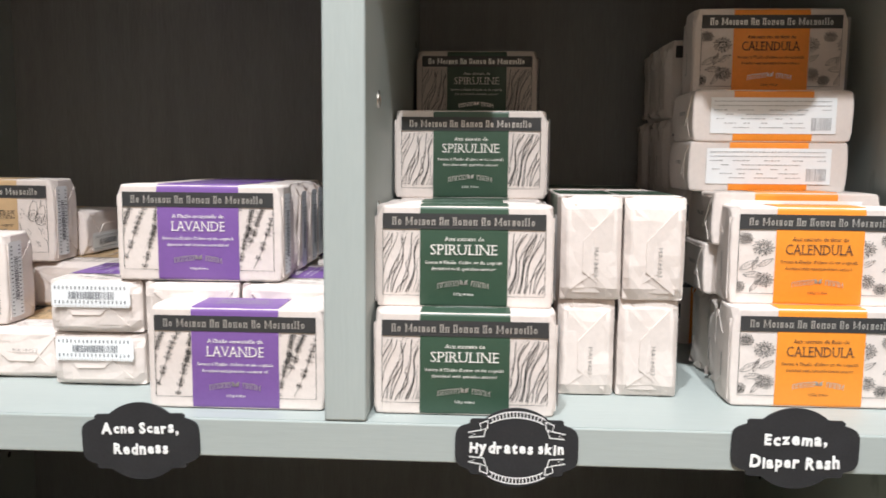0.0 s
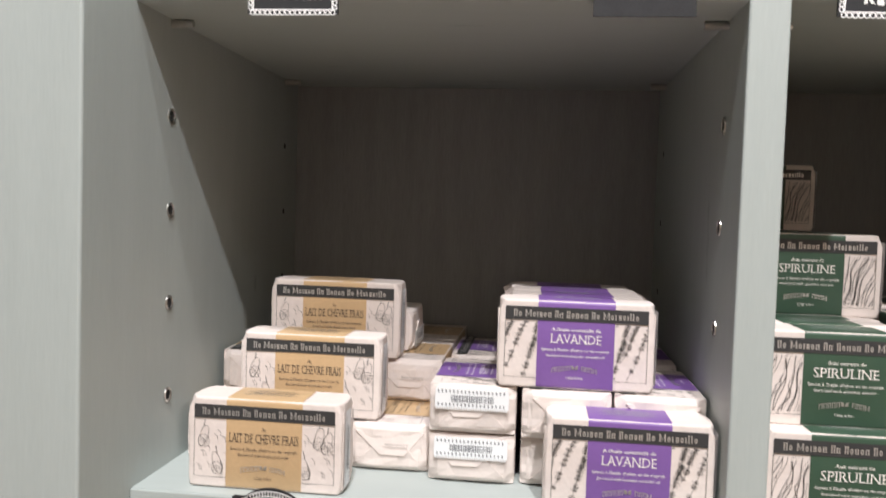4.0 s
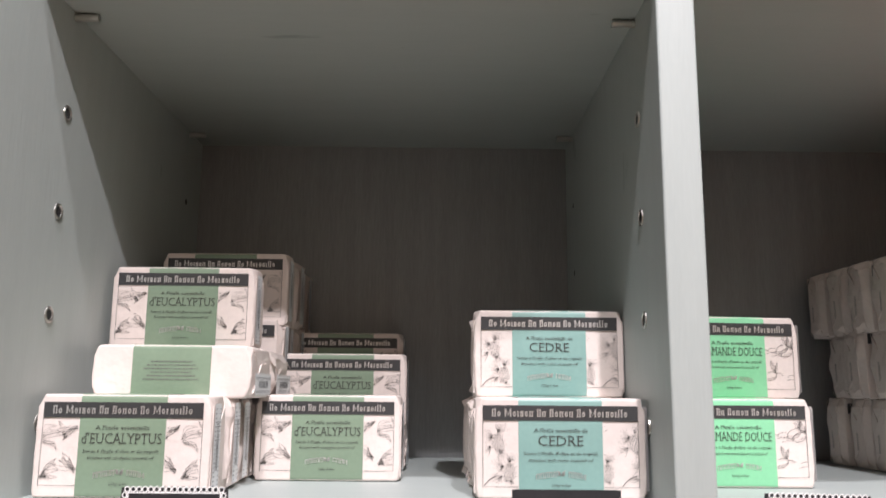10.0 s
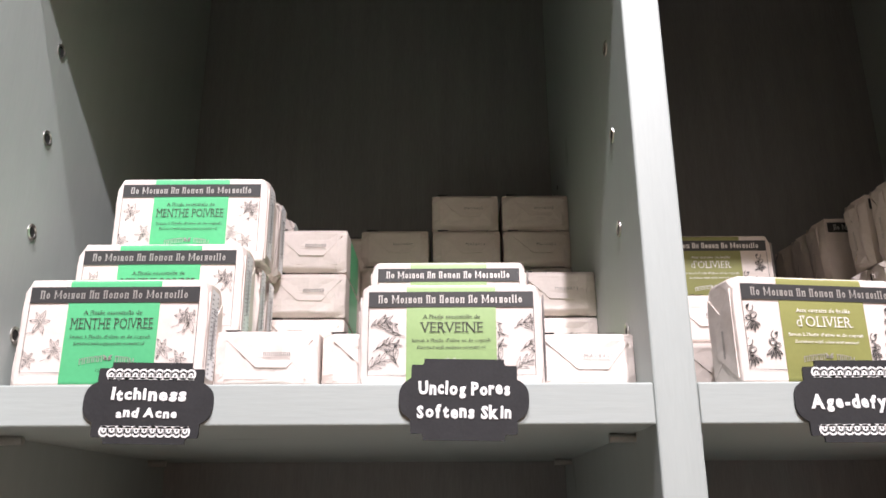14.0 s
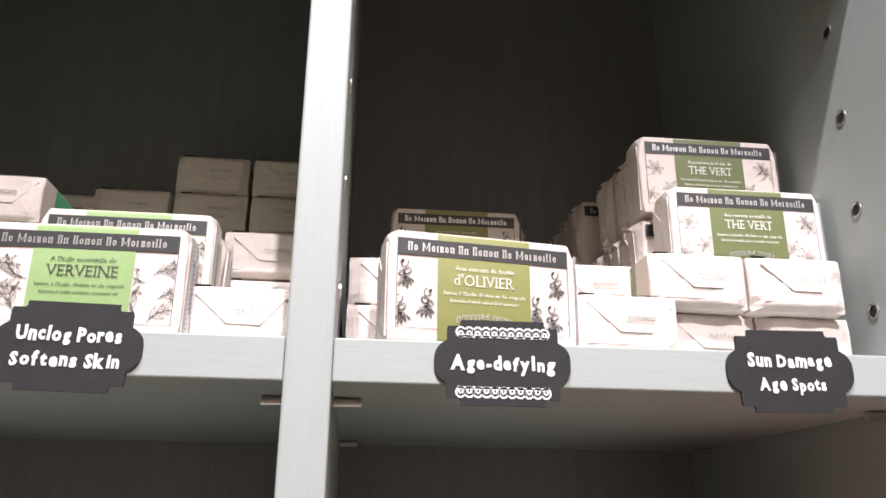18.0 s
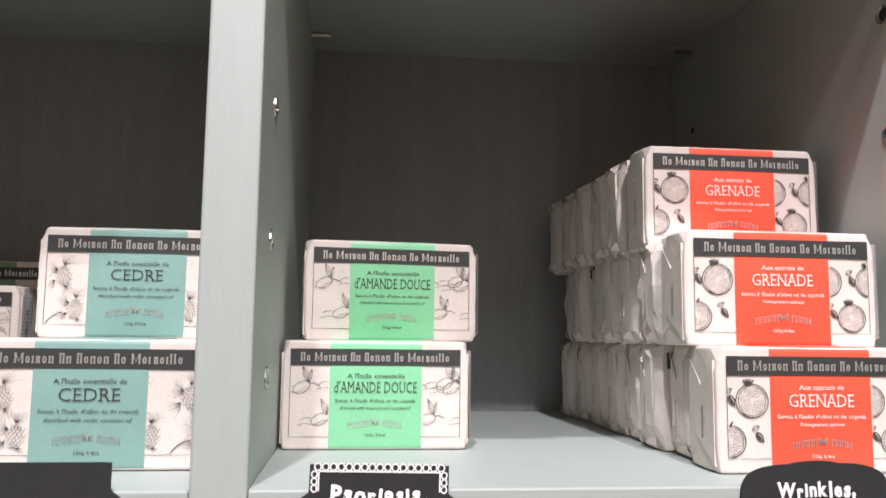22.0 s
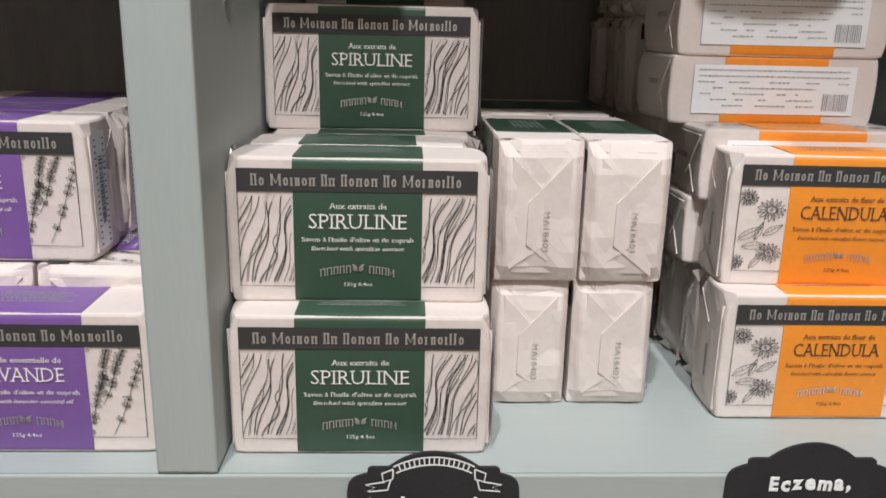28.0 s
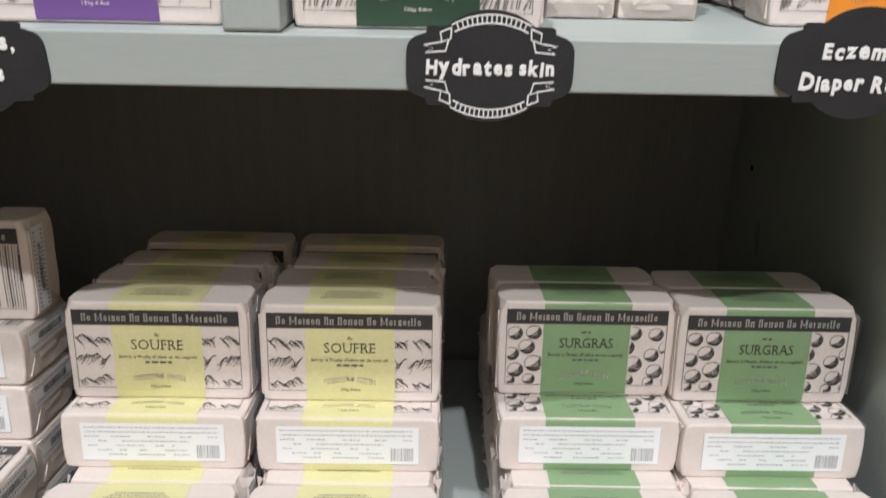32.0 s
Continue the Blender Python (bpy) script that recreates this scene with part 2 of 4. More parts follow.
def add_serifs(me, reach=0.085, deep=0.045):
    """Adds small feet to the flat stroke ends of flat lettering and gives a new mesh."""
    points = [tuple(v.co) for v in me.vertices]
    faces = [tuple(p.vertices) for p in me.polygons]
    owners = collections.defaultdict(list)
    low, high = min(p[1] for p in points), max(p[1] for p in points)
    for f in faces:
        mid = sum(points[i][1] for i in f) / len(f)
        for a, b in zip(f, f[1:] + f[:1]):
            owners[min(a, b), max(a, b)].append(mid)
    for (a, b), mids in owners.items():
        (x0, y0, _), (x1, y1, _) = points[a], points[b]
        if len(mids) == 1 and abs(y0 - y1) < 0.003 and abs(x1 - x0) > 0.04:
            wide = abs(x1 - x0) > 0.17
            lo, inward = min(x0, x1) - reach, math.copysign(deep, mids[0] - y0)
            hi = min(x0, x1) + 0.02 if wide else max(x0, x1) + reach
            if wide and min(abs(y0 - low), abs(y0 - high)) > 0.02:
                continue
            k = len(points)
            points += [(lo, y0, 0.03), (hi, y0, 0.03), (hi, y0 + inward, 0.03), (lo, y0 + inward, 0.03)]
            faces.append((k, k + 1, k + 2, k + 3))
    out = bpy.data.meshes.new("lettering")
    out.from_pydata(points, [], faces)
    return out


def text_mesh(name, body, width, height, material, thick=0.0, wobble=0.0, spread=1.0, serif=False, slant=0.0):
    """Lettering in the x-z plane, centred, its capitals of the given height; width 0 keeps its own."""
    cu = bpy.data.curves.new(name, "FONT")
    cu.body, cu.size, cu.resolution_u, cu.offset = body, 1.0, 2, 0.0 if wobble else thick
    if wobble:
        cu.bevel_depth, cu.bevel_resolution = thick, 1
    cu.align_x, cu.align_y, cu.space_character, cu.space_line = "CENTER", "CENTER", spread, 0.95
    ob = bpy.data.objects.new(name, cu)
    scene.collection.objects.link(ob)
    bpy.context.view_layer.update()
    me = bpy.data.meshes.new_from_object(ob.evaluated_get(bpy.context.evaluated_depsgraph_get()))
    bpy.data.objects.remove(ob)
    if serif:
        me = add_serifs(me)
    if slant:
        for v in me.vertices:
            v.co.x += v.co.y * slant
    xs = [v.co.x for v in me.vertices]
    ys = [v.co.y for v in me.vertices]
    lines = body.count("\n") + 1
    sz = height / 0.72
    sx = width / (max(xs) - min(xs)) if width else sz
    cx, cy = (max(xs) + min(xs)) / 2, (max(ys) + min(ys)) / 2
    for v in me.vertices:
        x, z = (v.co.x - cx) * sx, (v.co.y - cy) * sz
        if wobble:
            d = noise.noise_vector(Vector((x * 160, z * 160, len(body)))) * wobble
            x, z = x + d.x, z + d.y
        v.co = (x, -v.co.z * sz * 0.4, z)
    me.materials.clear()
    me.materials.append(material)
    me.name = name
    return me


GLYPHS = {}


def glyph(ch):
    """The rounded outline of one hand-drawn letter: points, faces and width."""
    if ch not in GLYPHS:
        cu = bpy.data.curves.new("letter", "FONT")
        cu.body, cu.size, cu.resolution_u, cu.bevel_depth, cu.bevel_resolution = ch, 1.0, 2, 0.05, 1
        ob = bpy.data.objects.new("letter", cu)
        scene.collection.objects.link(ob)
        bpy.context.view_layer.update()
        me = bpy.data.meshes.new_from_object(ob.evaluated_get(bpy.context.evaluated_depsgraph_get()))
        bpy.data.objects.remove(ob)
        points = [tuple(v.co) for v in me.vertices]
        GLYPHS[ch] = points, [tuple(p.vertices) for p in me.polygons], min(p[0] for p in points), max(p[0] for p in points)
        bpy.data.meshes.remove(me)
    return GLYPHS[ch]


def hand_text(word, width, height, material, seed):
    """A chalked line, each letter a little off in size, tilt and height."""
    r = random.Random(seed)
    points, faces, x = [], [], 0.0
    for ch in word:
        if ch == " ":
            x += 0.3
            continue
        pts, fcs, lo, hi = glyph(ch)
        size, tilt, up = r.uniform(0.9, 1.08), r.uniform(-0.09, 0.07), r.uniform(-0.045, 0.045)
        base = len(points)
        for px, py, pz in pts:
            u, v = (px - lo) * size, py * size
            points.append((x + u - v * tilt, pz, v + u * tilt + up))
        faces += [tuple(base + i for i in f) for f in fcs]
        x += (hi - lo) * size + r.uniform(0.06, 0.12)
    lo, hi = min(p[0] for p in points), max(p[0] for p in points)
    sx, sz = width / (hi - lo), height / 0.72
    me = bpy.data.meshes.new("chalk_lettering")
    me.from_pydata([((p[0] - (lo + hi) / 2) * sx, -p[1] * sz * 0.4, (p[2] - 0.36) * sz) for p in points], [], faces)
    me.materials.append(material)
    return me


for letter in sorted(set("AcneScars,RednessHydratesskinEczema,DiaperRashMoisturizeInsectBites,InfectionsPsoriasisWrinklesInflammationUnclogPoresSoftensAge-defyingSunDamageSpotsItchiness")):
    glyph(letter)


def word_bars(words, height, gap, x0, low=0.7, bold=0.17, serif=0.05):
    """Lettering that is kept as plain shapes, bars and rings, one to a sign; widths of tall ones are negative."""
    bm, x = bmesh.new(), x0
    for word in words:
        for w in word:
            wide, tall, stem = height * abs(w) * 0.95, height * (1.0 if w < 0 else low), height * bold
            if w == 0.5:
                ribbon(bm, ring_points(x + wide / 2, tall / 2, (wide - stem) / 2, (tall - stem * 0.8) / 2, n=10), stem * 0.95)
            else:
                left = [x] if wide < 2.2 * stem else [x, x + wide - stem]
                for u in left:
                    quad(bm, u, u + stem, 0, tall)
                    for v in (0, tall - height * 0.09):
                        quad(bm, u - height * serif, u + stem + height * serif, v, v + height * 0.09, -0.00003)
                if w in (-0.8, -0.95, 0.8, 0.95):
                    ribbon(bm, [(x + stem / 2, tall * 0.95), (x + wide / 2, tall * 0.2), (x + wide - stem / 2, tall * 0.95)], stem * 0.8, -0.00006)
                elif len(left) > 1:
                    quad(bm, x, x + wide, tall - height * 0.13, tall, -0.00006)
            x += wide + height * 0.2
        x += gap
    return bm, x - gap


# ---- the setting: an unseen room, toned for its bounce light ----
def setting(name, bm, material, label=""):
    return tagged(new(name, mesh_of(name, bm, material)), label, "", "", "structure")


setting("floor", box(-3, 3, -3.2, 0.42, -0.1, 0), FLOOR, "unseen beige floor that bounces warm light")
setting("ceiling", box(-3, 3, -3.2, 0.42, 3.25, 3.35), CEILING, "unseen dull grey ceiling, cuts bounce light")
setting("wall_north", box(-3, 3, 0.335, 0.42, 0, 3.25), WALL, "unseen pale wall behind the shelves")
setting("wall_south", box(-3, 3, -3.2, -3.1, 0, 3.25), WALL, "unseen pale wall that bounces fill light")
setting("wall_west", box(-3, -2.9, -3.1, 0.335, 0, 3.25), SHADE_WALL, "unseen dark wall, added to cut bounce light")
setting("wall_east", box(2.9, 3, -3.1, 0.335, 0, 3.25), WALL, "unseen pale wall that bounces fill light")

# ---- the shelving unit ----
unit = thing("shelving_unit", "grey-green painted wooden wall shelving with two bays", "shelving")
TOP = 2.14
part("side_panel", box(X_LEFT - 0.058, X_LEFT, PROUD, BACK, 0.0, TOP, 0.0015), PAINT, unit)
part("side_panel", box(X_RIGHT, X_RIGHT + 0.058, PROUD, BACK, 0.0, TOP, 0.0015), PAINT, unit)
part("face_moulding", box(X_LEFT - 0.066, X_LEFT - 0.058, PROUD + 0.009, BACK, 0.0, TOP), PAINT, unit)
part("face_board", box(X_LEFT - 0.16, X_LEFT - 0.066, PROUD, BACK, 0.0, TOP, 0.002), PAINT, unit)
part("face_board", box(X_RIGHT + 0.066, X_RIGHT + 0.16, PROUD, BACK, 0.0, TOP, 0.002), PAINT, unit)
part("face_moulding", box(X_RIGHT + 0.058, X_RIGHT + 0.066, PROUD + 0.009, BACK, 0.0, TOP), PAINT, unit)
part("back_panel", box(X_LEFT, X_RIGHT, BACK - 0.003, BACK + 0.012, 0.0, TOP), DARK_BACK, unit, "dark grey back board with vertical grain")
part("divider", box(-HALF, HALF, 0, BACK - 0.001, Z[1] + 0.0005, TOP - 0.021, 0.0012), PAINT, unit)
part("top_board", box(X_LEFT, X_RIGHT, PROUD, BACK, TOP - 0.02, TOP), PAINT_FLAT, unit)
# Out-of-view rail, placed to block the spots where the top bay's shadow begins.
part("front_rail", box(X_LEFT, X_RIGHT, 0, 0.02, 1.865, TOP - 0.02, 0.0015), PAINT_FLAT, unit)
part("plinth", box(X_LEFT, X_RIGHT, 0.03, 0.05, 0.0, Z[0] - 0.06), PAINT_FLAT, unit)


def peg_sleeve(x, y, z, side, parent):
    """A pressed metal socket in a panel; side is +1 where the panel faces +x."""
    bm = bmesh.new()
    n = 14
    rows = []
    for r, d in ((0.0050, 0.0), (0.0049, 0.0007), (0.0040, 0.0010), (0.0033, 0.0005), (0.0031, -0.0004)):
        rows.append([bm.verts.new((d * side, r * math.cos(2 * math.pi * i / n), r * math.sin(2 * math.pi * i / n))) for i in range(n)])
    for a, b in zip(rows, rows[1:]):
        for i in range(n):
            face = [a[i], a[(i + 1) % n], b[(i + 1) % n], b[i]]
            bm.faces.new(face if side < 0 else face[::-1])
    sleeve = part("peg_sleeve", bm, METAL, parent, m=pose(x + side * 0.0001, y, z))
    # Flat dark disc in place of the socket's shaded depth.
    hole = bmesh.new()
    ring = [hole.verts.new((0.0003 * side, 0.0032 * math.cos(2 * math.pi * i / n), 0.0032 * math.sin(2 * math.pi * i / n))) for i in range(n)]
    hole.faces.new(ring if side > 0 else ring[::-1])
    part("bore", hole, HOLE_SHADE, sleeve)


HOLES = [0.867, 0.927, 1.046, 1.106, 1.166, 1.226, 1.346, 1.4065, 1.467, 1.527, 1.646, 1.707, 1.767, 1.827]
sockets = thing("peg_sockets", "bright nickel sockets pressed into the shelf sides", "socket", kind="structure")
for x, side in ((X_LEFT, 1), (-HALF, -1), (HALF, 1), (X_RIGHT, -1)):
    for z in HOLES:
        if abs(x) < 0.02 and z < 1.0:
            continue
        peg_sleeve(x, 0.047, z, side, sockets)
        # Rear hole: a flat disc, its inner shade given by colour alone.
        bm = bmesh.new()
        n = 10
        ring = [bm.verts.new((0, 0.0027 * math.cos(2 * math.pi * i / n), 0.0027 * math.sin(2 * math.pi * i / n))) for i in range(n)]
        bm.faces.new(ring if side > 0 else ring[::-1])
        part("peg_hole", bm, HOLE_SHADE, sockets, m=pose(x + side * 0.0004, 0.276, z))


def pin(parent, x, y, z, side):
    bm = bmesh.new()
    bmesh.ops.create_cone(bm, cap_ends=True, segments=12, radius1=0.0026, radius2=0.0022, depth=0.014, matrix=Matrix.Rotation(radians(90), 4, "Y"))
    part("shelf_pin", bm, METAL, parent, m=pose(x + side * 0.007, y, z))


LEAN = Matrix.Translation((0, 0.066, 0.838)) @ Matrix.Rotation(radians(-7), 4, "X") @ Matrix.Translation((0, -0.066, -0.838))


def shelf(x0, x1, top, label, pins=True, m=None):
    ob = thing("shelf", label, "shelf", "shelves of the unit")
    part("board", box(x0 + 0.0002, x1 - 0.0002, 0.0018, BACK - 0.001, top - THICK, top, 0.0), PAINT_FLAT, ob)
    part("front_edge", box(x0 + 0.0002, x1 - 0.0002, 0, 0.0018, top - THICK, top, 0.0008), PAINT_FLAT, ob)
    if pins:
        for y in (0.047, 0.276):
            pin(ob, x0, y, top - THICK - 0.0027, 1)
            pin(ob, x1, y, top - THICK - 0.0027, -1)
    if m is not None:
        ob.matrix_basis = m
    return ob


for z in Z[2:]:
    shelf(X_LEFT, -HALF, z, "grey-green painted shelf resting on four metal pins")
    shelf(HALF, X_RIGHT, z, "grey-green painted shelf resting on four metal pins")
shelf(X_LEFT, X_RIGHT, Z[1], "wide grey-green painted shelf carrying the divider", False)
shelf(X_LEFT, X_RIGHT, Z[0], "wide grey-green lowest shelf, tilted back", False, LEAN)

# ---- drawings on the wrappers: pen strokes in a field 0.0195 by 0.0353, cut at its edges ----
FW, FH = 0.0195, 0.0353
OFFSET = [0.0]


def inside(x, z):
    return abs(x) < FW / 2 and 0.0004 < z < FH - 0.0004


def pen(bm, points, width, taper=False):
    """A stroke, shifted by the field's offset and broken where it leaves the field."""
    run = []
    for x, z in points:
        x += OFFSET[0]
        if inside(x, z):
            run.append((x, z))
        else:
            if len(run) > 1:
                ribbon(bm, run, width, taper=taper)
            run = []
    if len(run) > 1:
        ribbon(bm, run, width, taper=taper)


def line(x0, z0, x1, z1, bow=0.0, n=7):
    dx, dz = x1 - x0, z1 - z0
    return [(x0 + dx * k / n - dz * bow * math.sin(math.pi * k / n), z0 + dz * k / n + dx * bow * math.sin(math.pi * k / n)) for k in range(n + 1)]


def blob(bm, x, z, rx, rz, turn=0.0):
    pts = ring_points(x + OFFSET[0], z, rx, rz, turn, 7)[:-1]
    if all(inside(px, pz) for px, pz in pts):
        bm.faces.new([bm.verts.new((px, 0, pz)) for px, pz in pts])


def leaf(bm, x, z, turn, size, vein=True, w=0.0002, fat=0.2, hatch=0):
    c, s = math.cos(turn), math.sin(turn)
    at = lambda t, off: (x + size * t * c - off * s, z + size * t * s + off * c)
    for side in (-1, 1):
        pen(bm, [at(k / 8, side * size * fat * math.sin(math.pi * (k / 8) ** 0.85)) for k in range(9)], w)
    if vein:
        pen(bm, [at(k / 6, 0) for k in range(7)], w * 0.8)
    for k in range(hatch):
        t = (k + 1) / (hatch + 1)
        off = size * fat * math.sin(math.pi * t ** 0.85) * 0.9
        pen(bm, [at(t, 0), at(min(1, t + 0.04), off * 0.5), at(min(1, t + 0.09), off)], w * 0.6)


def art_weed(bm, r):
    for i in range(18):
        x0 = -0.0185 + 0.029 * i / 17 + r.uniform(-0.0006, 0.0006)
        tall, ph, wide, turns = FH * r.choice((0.55, 0.75, 0.9, 1.0, 1.0)), i * 0.45 + r.uniform(-0.7, 0.7), r.uniform(0.0010, 0.0021), r.uniform(6.5, 8.5)
        n = 22
        pts = [(x0 + 0.0085 * k / n + wide * math.sin(ph + turns * k / n) * (0.3 + k / n), tall * k / n) for k in range(n + 1)]
        pen(bm, pts, r.choice((0.00016, 0.00022, 0.0003, 0.0004)))
        if i % 3 == 0:
            pen(bm, [(x + 0.0005, z) for x, z in pts[:16]], 0.00018)
        for k in range(5):
            blob(bm, pts[-1][0] + 0.0004 * k, pts[-1][1] + 0.0007 * (k + 1), 0.00016, 0.0002)


def art_sprig(bm, r):
    for x0, z0, lean, tall in ((-0.0115, 0.001, 0.42, 0.033), (-0.0005, -0.003, 0.36, 0.026), (-0.0145, 0.013, 0.42, 0.021), (0.0055, 0.0165, 0.3, 0.019)):
        stem = [(x0 + lean * tall * t / 12 + 0.0006 * math.sin(t * 0.5), z0 + tall * t / 12) for t in range(13)]
        pen(bm, stem, 0.00022)
        for k in range(2, 13):
            if k in (3, 6):
                continue
            cx, cz = stem[k]
            for q in range(4):
                a = math.pi / 2 - 0.35 + (-1.25, -0.5, 0.5, 1.25)[q] + r.uniform(-0.2, 0.2)
                leaf(bm, cx, cz, a, r.uniform(0.0016, 0.0024), False, 0.00019, 0.24)
            blob(bm, cx, cz, 0.0004, 0.0003)


def art_leaves(bm, r):
    """Long eucalyptus leaves in loose bundles, with a few berries."""
    for x0, z0, turn, n in ((-0.0100, 0.0225, 0.25, 5), (0.0095, 0.0300, 3.5, 4), (-0.0080, 0.0050, 0.6, 4), (0.0095, 0.0065, 2.6, 5)):
        for k in range(n):
            a = turn + (k - n / 2) * 0.3 + r.uniform(-0.12, 0.12)
            size = r.uniform(0.0080, 0.0125)
            bow = r.uniform(-0.22, 0.22)
            px, pz = x0 + r.uniform(-0.001, 0.001), z0 + 0.0006 * k
            tip = px + size * math.cos(a), pz + size * math.sin(a)
            pen(bm, line(px, pz, *tip, bow, 9), 0.00015)
            pen(bm, line(px, pz, *tip, bow + 0.2, 9), 0.00014)
            if k % 3 == 0:
                pen(bm, line(px, pz, *tip, bow + 0.1, 9), 0.00022, True)
    for x, z in ((-0.0078, 0.0062), (-0.0066, 0.0048), (-0.0088, 0.0044), (0.0018, 0.0268), (0.0030, 0.0256)):
        pen(bm, ring_points(x, z, 0.0008, 0.0008, n=9), 0.0003)
        blob(bm, x + 0.0002, z - 0.0002, 0.0004, 0.0004)


def art_olive(bm, r):
    """Hanging olive sprigs: a curled stem, round fruit, long leaves with one dark half."""
    for x0, z0, side in ((-0.0062, 0.0312, 1), (0.0052, 0.0175, -1), (-0.0085, 0.0135, 1)):
        pen(bm, ring_points(x0, z0, 0.0021, 0.0016, n=12, gap=0.6, turn=1.2), 0.00045)
        blob(bm, x0 - side * 0.0012, z0 + 0.0008, 0.0011, 0.0007, 0.6)
        for dx, dz, size in ((0.0012, -0.0040, 0.0021), (-0.0012, -0.0052, 0.0017)):
            cx, cz = x0 + side * dx, z0 + dz
            pen(bm, ring_points(cx, cz, size * 1.05, size * 0.8, 0.5 * side, n=14), 0.00032)
            pen(bm, ring_points(cx, cz - 0.0002, size * 0.8, size * 0.58, 0.5 * side, n=6, gap=0.6), 0.00042)
        for k in range(5):
            a = -1.5 + side * (0.95 - 0.42 * k)
            px, pz = x0 + side * 0.0005, z0 - 0.0066
            size = r.uniform(0.0048, 0.0068)
            leaf(bm, px, pz, a, size, True, 0.0003, 0.14)
            for f in (0.25, 0.4, 0.55, 0.7):
                pen(bm, line(px + size * f * math.cos(a), pz + size * f * math.sin(a), px + size * (f + 0.2) * math.cos(a + 0.1), pz + size * (f + 0.2) * math.sin(a + 0.1), 0.0, 2), 0.00042, True)


def art_rosette(bm, r):
    for cx, cz, size in ((-0.0035, 0.0255, 0.0058), (0.0055, 0.0115, 0.0055), (-0.0075, 0.0065, 0.0045), (0.0155, 0.0285, 0.005)):
        for k in range(6):
            a = k * 1.047 + r.uniform(-0.2, 0.2)
            leaf(bm, cx + 0.0006 * math.cos(a), cz + 0.0006 * math.sin(a), a, size * r.uniform(0.8, 1.1), True, 0.00017, 0.19, 2)
        pen(bm, line(cx, cz, cx - 0.006, cz - 0.006, 0.15), 0.0002)


def art_branch(bm, r):
    """Sprays of slender pointed leaves that cross each other."""
    for x0, z0, turn in ((-0.0105, 0.0010, 0.55), (-0.0070, 0.0120, 0.35), (0.0060, 0.0040, 1.75), (-0.0100, 0.0240, 0.25), (0.0090, 0.0200, 2.5)):
        stem = line(x0, z0, x0 + 0.012 * math.cos(turn), z0 + 0.012 * math.sin(turn), 0.12)
        pen(bm, stem, 0.00028)
        for q in range(1, 7):
            a = turn + (0.62 if q % 2 else -0.62) * r.uniform(0.6, 1.2)
            leaf(bm, *stem[q], a, r.uniform(0.0050, 0.0075), q % 3 == 0, 0.00021, 0.1)
            if q % 2:
                x, z = stem[q]
                pen(bm, line(x, z, x + 0.003 * math.cos(a), z + 0.003 * math.sin(a), 0.05, 3), 0.00028, True)


def art_flower(bm, r):
    for cx, cz, size in ((0.0035, 0.0255, 0.0062), (-0.0065, 0.0305, 0.0045), (0.0045, 0.0075, 0.0055), (-0.0095, 0.0035, 0.0042)):
        pen(bm, ring_points(cx, cz, size * 0.32, size * 0.24, n=12), 0.00026)
        for k in range(12):
            blob(bm, cx + size * 0.2 * math.cos(k * 2.4) * (k / 12), cz + size * 0.15 * math.sin(k * 2.4) * (k / 12), 0.0002, 0.0002)
        for k in range(15):
            a = k * 0.4189
            leaf(bm, cx + size * 0.32 * math.cos(a), cz + size * 0.24 * math.sin(a), a, size * r.uniform(0.6, 0.75) * (1 - 0.2 * abs(math.sin(a))), k % 2 == 0, 0.0002, 0.16)
    for x, z, turn, size in ((-0.009, 0.013, 0.5, 0.011), (-0.007, 0.010, 0.1, 0.010), (-0.002, 0.013, 1.2, 0.008), (0.001, 0.015, 0.5, 0.009), (-0.003, 0.001, 0.9, 0.008)):
        leaf(bm, x, z, turn, size, True, 0.0002, 0.16, 6)


def art_cone(bm, r):
    for cx, cz, tilt in ((-0.0015, 0.0235, 0.25), (0.0045, 0.0075, -0.1)):
        for row in range(8):
            w = 0.0038 * math.sin(math.pi * (row + 1.0) / 9.2) ** 0.7
            for col in range(5):
                x = (col - 2 + 0.5 * (row % 2)) / 2.2 * w
                z = -0.0046 + row * 0.00125
                px, pz = cx + x * math.cos(tilt) - z * math.sin(tilt), cz + x * math.sin(tilt) + z * math.cos(tilt)
                if abs(x) < w * 1.05:
                    pen(bm, [(px - 0.0009, pz + 0.0007), (px - 0.0005, pz - 0.0002), (px, pz - 0.0005), (px + 0.0005, pz - 0.0002), (px + 0.0009, pz + 0.0007)], 0.00015)
        for ox, oz, mid, spread, n in ((-0.003, 0.003, 2.9, 1.0, 11), (0.0, 0.0055, 1.0, 0.9, 12), (-0.004, -0.002, 3.7, 0.8, 9), (0.001, -0.0045, -1.3, 0.8, 7)):
            for k in range(n):
                a = mid + spread * (k / (n - 1) - 0.5) * 2 + r.uniform(-0.08, 0.08)
                d = r.uniform(0.0045, 0.0075)
                pen(bm, line(cx + ox, cz + oz, cx + ox + d * math.cos(a), cz + oz + d * math.sin(a), 0.06, 5), 0.00017, True)
    pen(bm, line(-0.009, 0.0005, -0.001, 0.006, 0.1), 0.0004)


